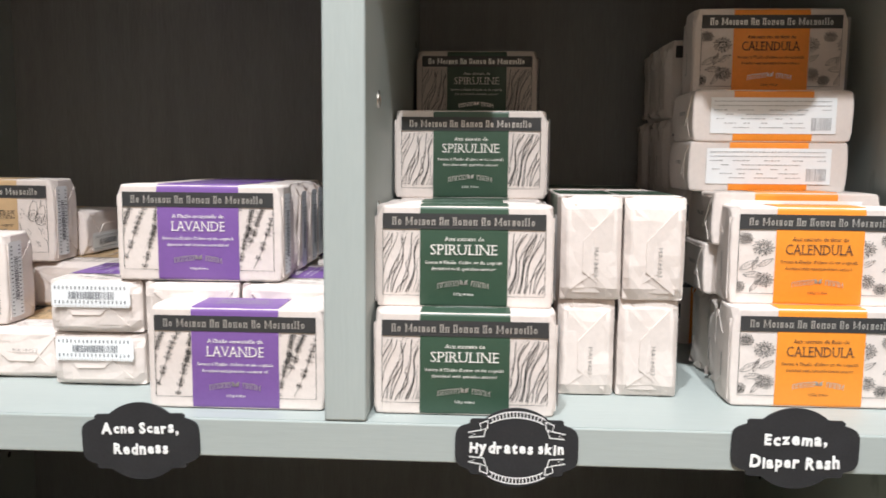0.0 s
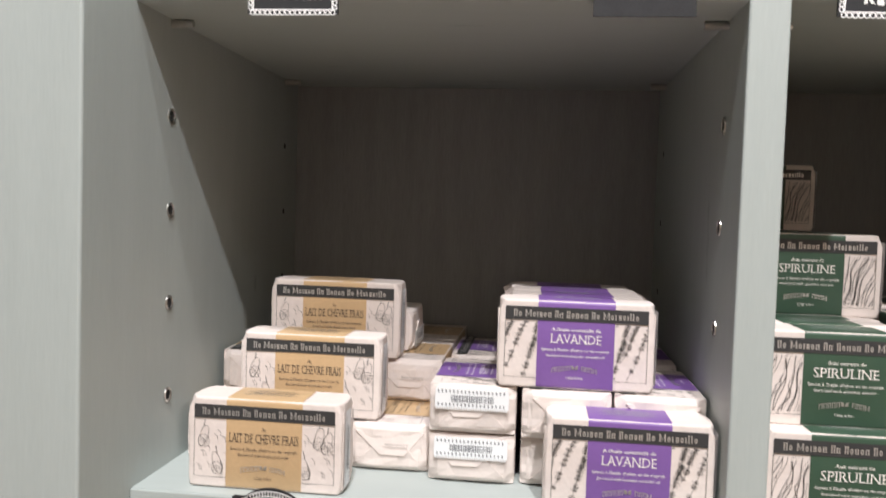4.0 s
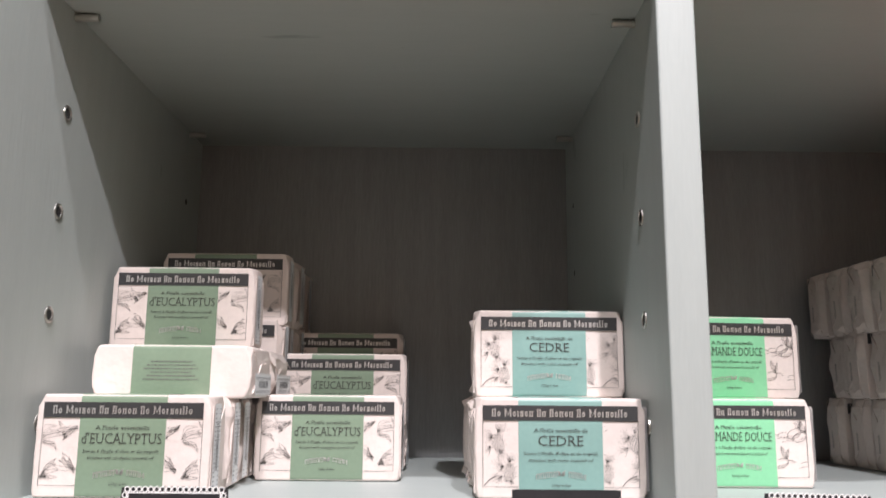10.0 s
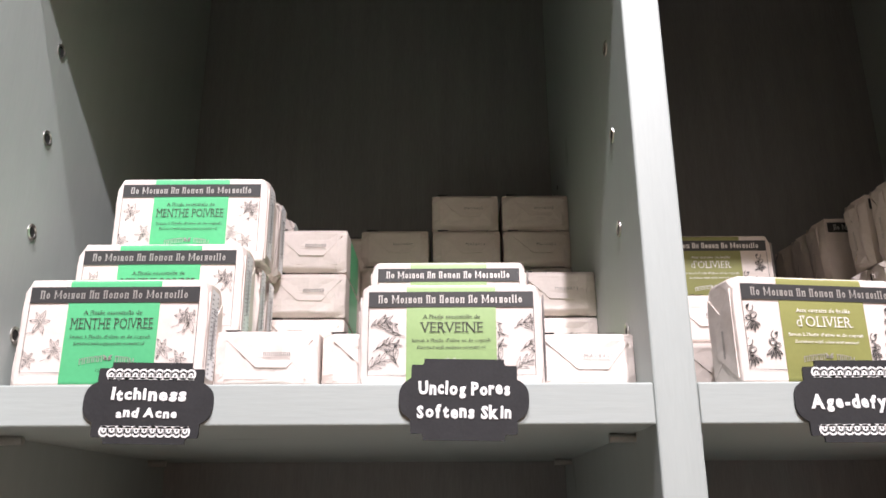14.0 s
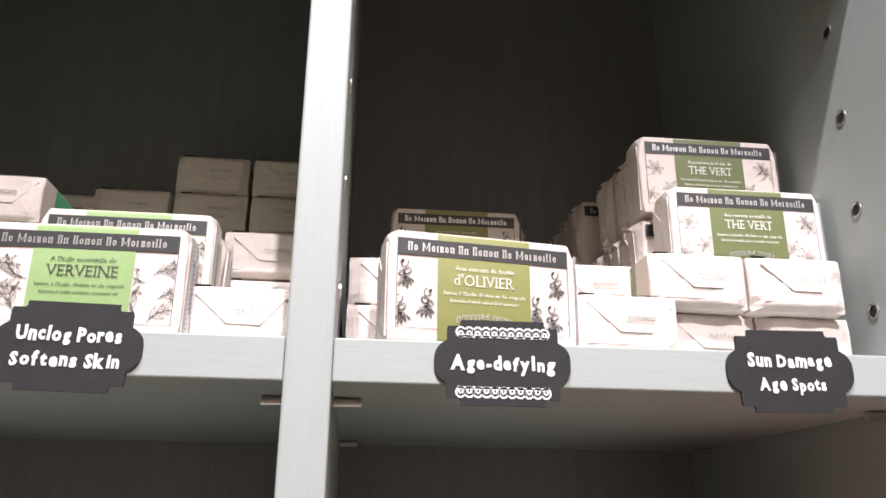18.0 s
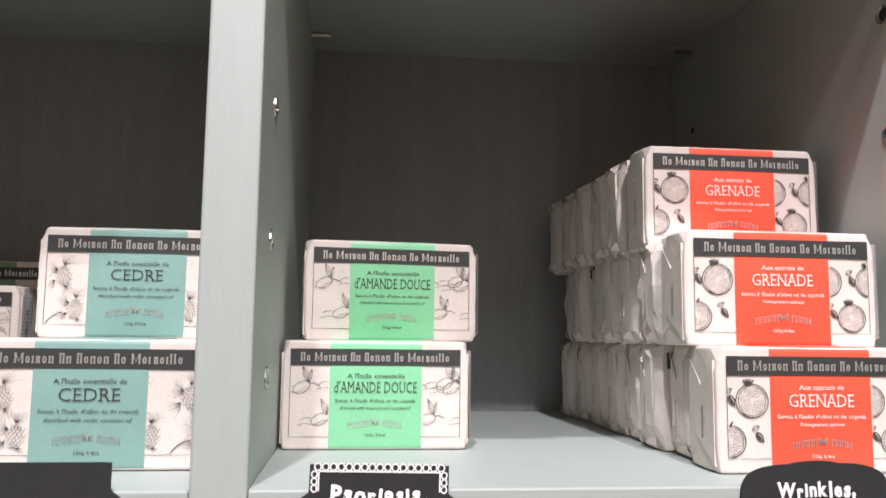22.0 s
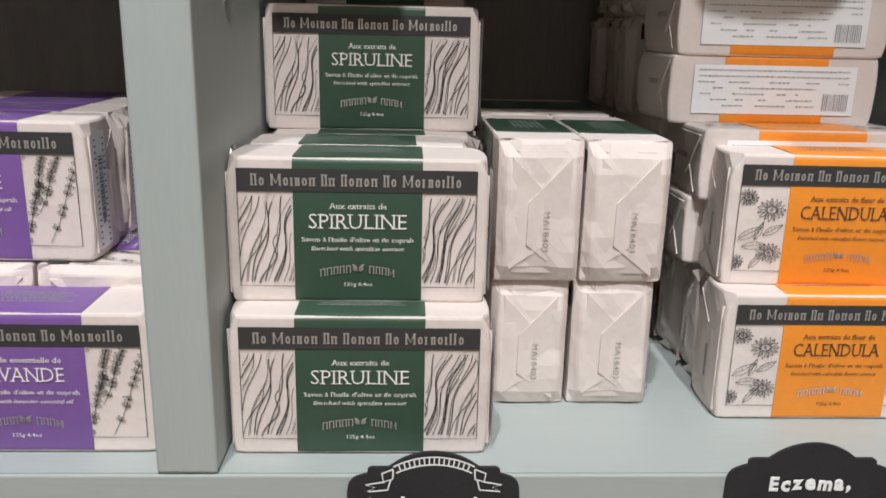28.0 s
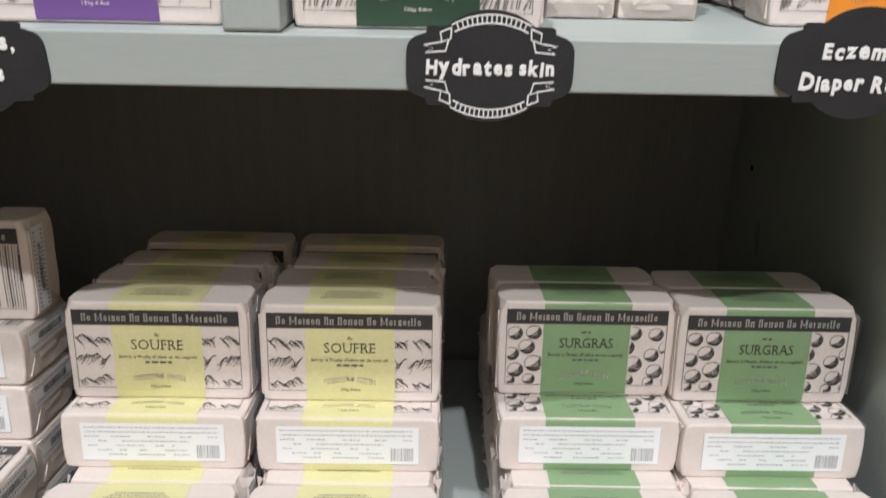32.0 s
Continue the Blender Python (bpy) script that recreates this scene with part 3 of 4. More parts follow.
def art_fruit(bm, r):
    """Halved pomegranates: a double rind, packed seeds parted by pale walls, a ragged crown; curled leaves between."""
    for cx, cz, s, tilt in ((0.0014, 0.0245, 0.0074, 0.35), (-0.0086, 0.0072, 0.0068, -0.3)):
        pen(bm, ring_points(cx, cz, s, s * 0.98, n=28), 0.00042)
        pen(bm, ring_points(cx, cz, s * 0.87, s * 0.85, n=24, gap=0.25, turn=math.pi / 2), 0.00026)
        for k in range(7):
            a = -2.2 + 0.22 * k
            pen(bm, ring_points(cx + 0.0003, cz - 0.0002, s * 0.94, s * 0.92, n=4, gap=3.0, turn=math.pi + a), 0.0005)
        for k in range(90):
            a, q = k * 2.39996, s * 0.8 * math.sqrt((k + 0.5) / 90)
            if min(abs(math.sin((a - tilt) * 1.5)) * q, abs(q - s * 0.1)) < s * 0.075:
                continue
            x, z = cx + q * math.cos(a), cz + q * math.sin(a)
            c = a + r.uniform(-0.5, 0.5)
            pen(bm, line(x - 0.0004 * math.cos(c), z - 0.0004 * math.sin(c), x + 0.0004 * math.cos(c), z + 0.0004 * math.sin(c), 0.4, 3), 0.0002)
        for k in range(-2, 3):
            blob(bm, cx - s * 0.2 + k * 0.0008, cz + s + 0.0009 - 0.0002 * abs(k), 0.00045, 0.0016, -0.3 * k)
    for x, z, a in ((0.0030, 0.0110, -0.9), (-0.0090, 0.0270, -1.1)):
        leaf(bm, x - 0.0018, z + 0.001, 0.5, 0.0036, True, 0.0003, 0.3)
        leaf(bm, x, z, a, 0.0052, True, 0.0005, 0.24)
        blob(bm, x + 0.0018 * math.cos(a), z + 0.0018 * math.sin(a) - 0.0008, 0.0005, 0.0017, a + 1.5)


def art_almond(bm, r):
    for cx, cz, a in ((-0.004, 0.0245, 0.45), (0.0055, 0.0085, 0.35), (0.0145, 0.0265, 0.45)):
        pen(bm, ring_points(cx, cz, 0.0046, 0.0027, a, n=20), 0.00024)
        for k in range(9):
            t = k / 8 - 0.5
            x, z = cx + 0.007 * t * math.cos(a) + 0.0008 * math.sin(a), cz + 0.007 * t * math.sin(a) - 0.0008 * math.cos(a)
            pen(bm, line(x, z, x + 0.0007, z - 0.0009, 0.1, 3), 0.00016)
        leaf(bm, cx + 0.0035, cz + 0.0025, 1.95, 0.0085, True, 0.0002, 0.15, 5)
        leaf(bm, cx + 0.0035, cz + 0.0025, 1.35, 0.0065, True, 0.0002, 0.13)
        pen(bm, line(cx + 0.0038, cz + 0.002, cx + 0.009, cz + 0.0005, 0.1), 0.0003)
        pen(bm, line(cx - 0.010, cz - 0.0005, cx - 0.0045, cz + 0.0005, 0.15), 0.0002)
        pen(bm, line(cx - 0.011, cz - 0.003, cx - 0.003, cz - 0.0028, 0.1), 0.00018)


def art_peak(bm, r):
    """Heaps of split rock: jagged crests, one side hatched dark."""
    for base, lean in ((0.0235, 1), (0.0120, -1), (0.0010, 1)):
        z, crest = base + 0.004, []
        for k in range(15):
            z += r.uniform(-0.0021, 0.0021) + (base + 0.0048 - z) * 0.3
            crest.append((-FW / 2 + FW * k / 14, z))
        pen(bm, crest, 0.0005)
        for k in range(13):
            x, z = crest[k]
            bx, bz = x + lean * r.uniform(0.0015, 0.0042), z - r.uniform(0.0028, 0.0062)
            pen(bm, line(x, z, bx, bz, 0.12, 4), 0.00042, True)
            for i in range(r.choice((1, 2, 3, 5))):
                f = 0.08 + 0.11 * i
                px, pz = x + (bx - x) * f, z + (bz - z) * f
                pen(bm, line(px, pz, px + lean * r.uniform(0.0012, 0.0026), pz - r.uniform(0.0002, 0.0012), 0.1, 3), r.choice((0.0002, 0.0003)), True)


def art_pebble(bm, r):
    """Round stones shaded with close strokes on the lower side."""
    for cx, cz, s in ((-0.0052, 0.0300, 0.0040), (0.0048, 0.0305, 0.0042), (0.0012, 0.0222, 0.0044), (-0.0068, 0.0180, 0.0040), (0.0054, 0.0125, 0.0050), (-0.0045, 0.0085, 0.0044), (0.0030, 0.0030, 0.0034), (-0.0075, 0.0022, 0.0030)):
        pen(bm, ring_points(cx, cz, s, s * 0.9, n=18), 0.0003)
        for k in range(9):
            f = 0.97 - 0.1 * k
            gap = 2.35 + 0.05 * k
            pen(bm, ring_points(cx, cz, s * f, s * 0.9 * f, n=9, gap=gap - 0.9, turn=math.pi - 0.9), 0.00034 if k < 5 else 0.0002)


def art_flask(bm, r):
    for cx, cz, a in ((-0.004, 0.0245, -0.3), (0.0045, 0.0085, 0.3), (0.013, 0.027, -0.2)):
        pen(bm, ring_points(cx, cz, 0.0026, 0.0068, a, n=20), 0.00024)
        pen(bm, ring_points(cx, cz - 0.003, 0.0036, 0.0038, a, n=16), 0.00022)
        pen(bm, line(cx, cz + 0.006, cx - 0.003 * a, cz + 0.0105), 0.0004)
        for k in range(5):
            pen(bm, line(cx - 0.002 + 0.001 * k, cz - 0.005, cx - 0.0015 + 0.001 * k, cz - 0.001, 0.1, 4), 0.00016)
    for k in range(14):
        x, z = r.uniform(-0.009, 0.009), r.uniform(0.003, 0.033)
        pen(bm, line(x, z, x + 0.002, z - 0.004, 0.2, 4), 0.0002)


def art_trunk(bm, r):
    for k in range(14):
        x = -FW / 2 + FW * (k + 0.5) / 14
        pen(bm, line(x, 0.0006, x + r.uniform(-0.0008, 0.0008), FH - 0.0006, 0.01), r.choice((0.0002, 0.0004, 0.0008)))


SAVON = "Savon à l'huile d'olive et de coprah"
KINDS = {
    "spiruline": ("dark green", (0.039, 0.079, 0.05), WHITE_INK, "Aux extraits de", "SPIRULINE", 0.0355, "Enriched with spirulina extract", art_weed),
    "lavande": ("violet", (0.195, 0.098, 0.325), WHITE_INK, "A l'huile essentielle de", "LAVANDE", 0.031, "Enriched with lavender essential oil", art_sprig),
    "calendula": ("orange", (0.86, 0.29, 0.03), INK, "Aux extraits de fleur de", "CALENDULA", 0.036, "Enriched with calendula flower extract", art_flower),
    "chevre": ("tan", (0.54, 0.37, 0.205), INK, "Au", "LAIT DE CHEVRE FRAIS", 0.043, "Enriched with fresh goat milk", art_flask),
    "eucalyptus": ("sage green", (0.205, 0.282, 0.198), INK, "A l'huile essentielle", "d'EUCALYPTUS", 0.0432, "Enriched with eucalyptus essential oil", art_leaves),
    "cedre": ("teal green", (0.225, 0.38, 0.345), INK, "A l'huile essentielle de", "CEDRE", 0.025, "Enriched with cedar essential oil", art_cone),
    "amande": ("bright mint green", (0.235, 0.60, 0.34), INK, "A l'huile essentielle", "d'AMANDE DOUCE", 0.042, "Enriched with sweet almond essential oil", art_almond),
    "grenade": ("red", (0.84, 0.105, 0.055), WHITE_INK, "Aux extraits de", "GRENADE", 0.03, "Pomegranate extract", art_fruit),
    "menthe": ("emerald green", (0.095, 0.475, 0.215), INK, "A l'huile essentielle de", "MENTHE POIVREE", 0.042, "Enriched with peppermint essential oil", art_rosette),
    "verveine": ("lime green", (0.30, 0.44, 0.185), INK, "A l'huile essentielle de", "VERVEINE", 0.033, "Enriched with verbena essential oil", art_branch),
    "olivier": ("olive green", (0.27, 0.275, 0.09), WHITE_INK, "Aux extraits de feuille", "d'OLIVIER", 0.0305, "Enriched with olive leaf extract", art_olive),
    "thevert": ("moss green", (0.15, 0.178, 0.07), WHITE_INK, "Aux extraits de feuille de", "THE VERT", 0.03, "Enriched with green tea leaf extract", art_rosette),
    "soufre": ("pale yellow", (0.72, 0.68, 0.36), INK, "Au", "SOUFRE", 0.027, "", art_peak),
    "surgras": ("grass green", (0.24, 0.36, 0.19), INK, "", "SURGRAS", 0.029, "", art_pebble),
    "foret": ("deep green", (0.02, 0.13, 0.03), WHITE_INK, "", "", 0.0, "", art_trunk),
}


# ---- a wrapped bar of soap; it stands on its long side, its printed face to -y ----
def settle(co, loose, d, e):
    """Paper pulled in towards the ends of a bar: d and e are slow and quick unevenness."""
    end = max(0.0, abs(co.x) / (PACK_W / 2) - 0.89) / 0.11
    rough = 0.35 + 0.65 * loose
    co += Vector(((d.x * 0.0010 + e.x * 0.0007) * end * rough, (d.y * 0.0007 + e.y * 0.0005) * (0.1 + end * rough), (d.z * 0.0006 + e.z * 0.0004) * (0.12 + end * rough)))
    co.y *= 1 - (0.05 + 0.31 * loose) * end * (1 + 0.5 * d.x * loose)
    co.z += (PACK_H / 2 - co.z) * (0.006 + 0.035 * loose) * end
    co.x -= math.copysign(0.0022 * loose * end * max(0.0, 0.5 + d.y), co.x)
    corner = max(0.0, abs(co.y) / (PACK_D / 2) - 0.5) * max(0.0, abs(co.z / PACK_H - 0.5) * 2 - 0.72) * 10
    co.x -= math.copysign((0.0040 if co.z > PACK_H / 2 else 0.0014 + 0.002 * loose) * min(1.0, corner) * end * (0.8 + 0.4 * d.z), co.x)
    co.x -= math.copysign(0.0034 * min(1.0, 2.5 * loose) * end * max(0.0, abs(co.z / PACK_H - 0.5) - 0.36) / 0.14, co.x)
    return co


def wrapper_mesh(seed, loose=0.0):
    bm = box(-PACK_W / 2, PACK_W / 2, -PACK_D / 2, PACK_D / 2, 0, PACK_H)
    for axis, cuts in ((0, 9), (2, 8), (1, 4)):
        edges = [e for e in bm.edges if abs((e.verts[0].co - e.verts[1].co).normalized()[axis]) > 0.9]
        bmesh.ops.subdivide_edges(bm, edges=edges, cuts=cuts, use_grid_fill=True)
    sharp = [e for e in bm.edges if e.calc_face_angle(0) > 1.0]
    bmesh.ops.bevel(bm, geom=sharp, offset=0.0012, segments=2, affect="EDGES", profile=0.5)
    for v in bm.verts:
        if 0.75 < abs(v.co.x) / (PACK_W / 2) < 0.85:
            v.co.x = math.copysign(PACK_W / 2 * 0.905, v.co.x)
        v.co = settle(v.co.copy(), loose, noise.noise_vector(v.co * 55 + Vector((seed * 7.3, 0, 0))), noise.noise_vector(v.co * 210 + Vector((0, seed * 3.1, 0))))
    return mesh_of("wrapper", bm, PAPER)


SOFT_END = 0.5
WRAPPERS = {loose: [wrapper_mesh(k + int(11 * loose), loose) for k in range(7)] for loose in (0, SOFT_END, 1)}


def rounded_profile(grow):
    hy, z0, z1, rad = PACK_D / 2 + grow, -grow, PACK_H + grow, 0.0026
    pts = []
    for cy, cz, a0 in ((-hy + rad, z0 + rad, 180), (hy - rad, z0 + rad, 270), (hy - rad, z1 - rad, 0), (-hy + rad, z1 - rad, 90)):
        for k in range(5):
            a = radians(a0 + 22.5 * k)
            pts.append((cy + rad * math.cos(a), cz + rad * math.sin(a)))
    return pts


def sleeve_mesh(material):
    bm = bmesh.new()
    pts = rounded_profile(0.00035)
    rings = [[bm.verts.new((x, y, z)) for y, z in pts] for x in (-0.0234, 0.0234)]
    for i in range(len(pts)):
        j = (i + 1) % len(pts)
        bm.faces.new([rings[0][i], rings[0][j], rings[1][j], rings[1][i]])
    bmesh.ops.recalc_face_normals(bm, faces=bm.faces[:])
    for f in bm.faces:
        f.smooth = True
    return mesh_of("sleeve", bm, material)


def flap_mesh(side, loose=0.0):
    """The folded paper at an end: top and bottom tucks under two side flaps, the second over the first."""
    bm = bmesh.new()
    hy, h = PACK_D / 2 - 0.0025, PACK_H
    still = Vector((0, 0, 0))
    for k, pts in enumerate((
        [(-hy * 0.86, h - 0.0035), (hy * 0.86, h - 0.0035), (hy * 0.05, h * 0.66)],
        [(-hy * 0.9, 0.0035), (hy * 0.9, 0.0035), (hy * 0.1, h * 0.24)],
        [(hy * 1.0, 0.005), (hy * 1.0, h - 0.006), (-hy * 0.1, h * 0.66), (-hy * 0.1, h * 0.26)],
        [(-hy * 1.0, 0.0025), (-hy * 1.0, h - 0.006), (hy * 0.42, h * 0.58), (hy * 0.44, h * 0.28)],
    )):
        lift = 0.0001 + 0.00045 * max(0, k - 1)
        ring = [bm.verts.new(settle(Vector((side * PACK_W / 2, y, z)), loose, still, still) + Vector((side * (lift + 0.0003 * loose), 0, 0))) for y, z in pts]
        low = [bm.verts.new(v.co - Vector((side * 0.0012, 0, 0))) for v in ring]
        bm.faces.new(ring)
        for i in range(len(pts)):
            j = (i + 1) % len(pts)
            bm.faces.new([ring[i], low[i], low[j], ring[j]])
    for top in (0, 1) if loose == 1 else ():
        z0, s = (h, -1) if top else (0, 1)
        for q in (-1, 1):
            bm.faces.new([bm.verts.new((side * (PACK_W / 2 - 0.0032), q * hy * 0.75, z0 + s * 0.0012)), bm.verts.new((side * (PACK_W / 2 + 0.0004 + 0.0010 * loose), q * hy * 0.30, z0 + s * 0.0035)), bm.verts.new((side * (PACK_W / 2 - 0.0004), q * hy * 0.72, z0 + s * 0.0075))])
    bmesh.ops.recalc_face_normals(bm, faces=bm.faces[:])
    return mesh_of("end_flap", bm, PAPER)


FLAPS = {(side, loose): flap_mesh(side, loose) for side in (1, -1) for loose in (0, SOFT_END, 1)}
FRONT = -PACK_D / 2
bm = bmesh.new()
quad(bm, -0.0433, 0.0433, 0.0421, 0.0504, FRONT - 0.0006)
STRIP_MESH = mesh_of("header_strip", bm, STRIP)
A, N, I, M = 0.5, 0.52, 0.22, 0.8
bm, width = word_bars(((-0.55, A), (-0.95, A, I, 0.42, A, N), (-N, N), (-0.52, A, N, A, N), (-N, A), (-0.95, A, 0.36, 0.42, A, I, -I, -I, A)), 0.0043, 0.0017, 0, 0.7)
for v in bm.verts:
    v.co.x = (v.co.x - width / 2) * 0.0762 / width
BRAND_BARS = mesh_of("header_lettering", bm, FOIL)
bm, width = word_bars(((-0.65, -0.65, -0.6, -0.62, -0.62), (), (-0.65, -0.58, -0.62, -0.8)), 0.0029, 0.0030, 0, 1.0, 0.13)
for v in bm.verts:
    v.co.x = (v.co.x - width / 2) * 0.0278 / width
for side in (-1, 1):
    for size, turn in ((0.0034, 0.95), (0.0022, 0.45)):
        tip = [(side * (0.0003 + size * t * math.cos(turn)), 0.0006 + size * t * math.sin(turn)) for t in (0, 0.25, 0.5, 0.75, 1)]
        fat = [0.00005, 0.0007, 0.0009, 0.0006, 0.00005]
        rim = [(x - side * f * math.sin(turn), z + f * math.cos(turn)) for (x, z), f in zip(tip, fat)] + [(x + side * f * 0.4 * math.sin(turn), z - f * 0.4 * math.cos(turn)) for (x, z), f in reversed(list(zip(tip, fat)))]
        bm.faces.new([bm.verts.new((x, 0, z)) for x, z in rim])
for v in bm.verts:
    v.co.z += 0.0017 * (1 - (v.co.x / 0.0139) ** 2)
MAKER_BARS = mesh_of("maker_lettering", bm, FOIL)
bm = bmesh.new()
for pts in ([(-0.0432, 0.0421), (-0.0432, 0.0064), (-0.0234, 0.0064)], [(0.0432, 0.0421), (0.0432, 0.0064), (0.0234, 0.0064)]):
    ribbon(bm, pts, 0.00028)
FRAME_LINES = mesh_of("frame_line", bm, INK)
bm = bmesh.new()
quad(bm, 0, 0.0115, 0, 0.046)
for k in range(30):
    quad(bm, -0.0012, 0.0, 0.0006 + 0.0015 * k, 0.0016 + 0.0015 * k)
    quad(bm, 0.0115, 0.0127, 0.0006 + 0.0015 * k, 0.0016 + 0.0015 * k)
STICKER = mesh_of("barcode_sticker", bm, LABEL)
bm = bmesh.new()
r = random.Random(3)
z = 0.010
while z < 0.036:
    w = r.choice((0.0003, 0.0005, 0.0008))
    quad(bm, 0.0036, 0.0078, z, z + w)
    z += w + r.choice((0.0003, 0.0006))
for k in range(18):
    for x in (0.0004, 0.0086):
        quad(bm, x, x + 0.0018, 0.0018 + 0.0024 * k, 0.0025 + 0.0024 * k)
BARCODE = mesh_of("barcode", bm, plain("grey_barcode_ink", (0.15, 0.155, 0.17), 0.6))
bm = bmesh.new()
quad(bm, -0.037, 0.037, 0, 0.0215)
BACK_LABEL = mesh_of("ingredients_label", bm, LABEL)
bm = bmesh.new()
for k in range(7):
    end = 0.034 if k < 3 else 0.019
    x = -0.035 + (r.uniform(0, 0.012) if k > 2 else 0)
    while x < end:
        w = r.uniform(0.0005, 0.0022)
        quad(bm, x, min(x + w, end), 0.0190 - 0.0026 * k, 0.0195 - 0.0026 * k)
        x += w + (r.uniform(0.004, 0.010) if k > 1 and r.random() < 0.14 else 0.0005)
x = 0.0225
while x < 0.034:
    w = r.choice((0.0002, 0.0004, 0.0006))
    quad(bm, x, x + w, 0.002, 0.0095)
    x += w + 0.0004
FINE_PRINT = mesh_of("fine_print", bm, plain("pale_grey_print", (0.38, 0.38, 0.39), 0.6))
SIDE_PRINT = {}
SOFT = {INK.name: plain("faint_dark_ink", (0.13, 0.13, 0.12), 0.6), WHITE_INK.name: plain("faint_pale_ink", (0.36, 0.39, 0.36), 0.6)}
for ink in (INK, WHITE_INK):
    bm = bmesh.new()
    for k in range(6):
        half = 0.0165 - 0.0022 * (k % 3)
        x = -half
        while x < half:
            w = r.uniform(0.0004, 0.0016)
            quad(bm, x, min(x + w, half), 0.0021 * k, 0.0021 * k + 0.0007)
            x += w + 0.0005
    for v in bm.verts:
        v.co.z -= 0.005
    SIDE_PRINT[ink.name] = mesh_of("side_print", bm, SOFT[ink.name])
CODES = {kind: text_mesh("batch_code", code, 0.0152, 0.0023, SOFT[INK.name], -0.012, spread=1.15) for kind, code in (("spiruline", "MA18403"), ("chevre", "MA18422"), ("verveine", "MA18433"), ("thevert", "MA17122"))}
bm, width = word_bars(((-0.5,) * 7,), 0.0021, 0, 0, 1.0, 0.14, 0.0)
for v in bm.verts:
    v.co.x, v.co.z = (v.co.x - width / 2) * 0.0145 / width, v.co.z - 0.001
CODE_BARS = mesh_of("batch_code", bm, SOFT[INK.name])
WEIGHT = {ink.name: text_mesh("weight", "125g 4.4oz", 0.0105, 0.0014, ink, serif=True) for ink in (INK, WHITE_INK)}
SAVON_LINE = {ink.name: text_mesh("soap_line", SAVON, 0.041, 0.0017, ink, serif=True) for ink in (INK, WHITE_INK)}


def bars_mesh(width, ink):
    bm = bmesh.new()
    x = -width / 2
    while x < width / 2:
        w = r.uniform(0.0015, 0.004)
        quad(bm, x, min(x + w, width / 2), 0, 0.0011)
        x += w + 0.0008
    return mesh_of("plain_line", bm, ink)


STYLE = {}


def style(kind):
    if kind not in STYLE:
        tone, color, ink, over, word, width, under, art = KINDS[kind]
        material = plain(kind + "_sleeve_print", color, 0.42, vary=0.06, scale=50, bump=0.12, bump_scale=120, per_object=0.02)
        fields = []
        for shifts in ((0.0,), (0.0095, -0.0125)):
            bm = bmesh.new()
            for shift in shifts:
                OFFSET[0] = shift
                art(bm, random.Random(len(kind) * 13))
            fields.append(mesh_of("drawing", bm, ART_INK))
        made = {"sleeve": sleeve_mesh(material), "art": fields, "ink": ink.name, "tone": tone}
        made["word"] = text_mesh("product_name", word, width, 0.0058, ink, -0.009, serif=True) if word else bars_mesh(0.03, ink)
        made["over"] = text_mesh("over_line", over, min(0.03, 0.0014 * len(over)), 0.0021, ink, serif=True) if over else bars_mesh(0.006, SOFT[ink.name])
        made["under"] = text_mesh("under_line", under, min(0.036, 0.0011 * len(under)), 0.0015, ink, serif=True, slant=0.22) if under else bars_mesh(0.014, SOFT[ink.name])
        STYLE[kind] = made
    return STYLE[kind]


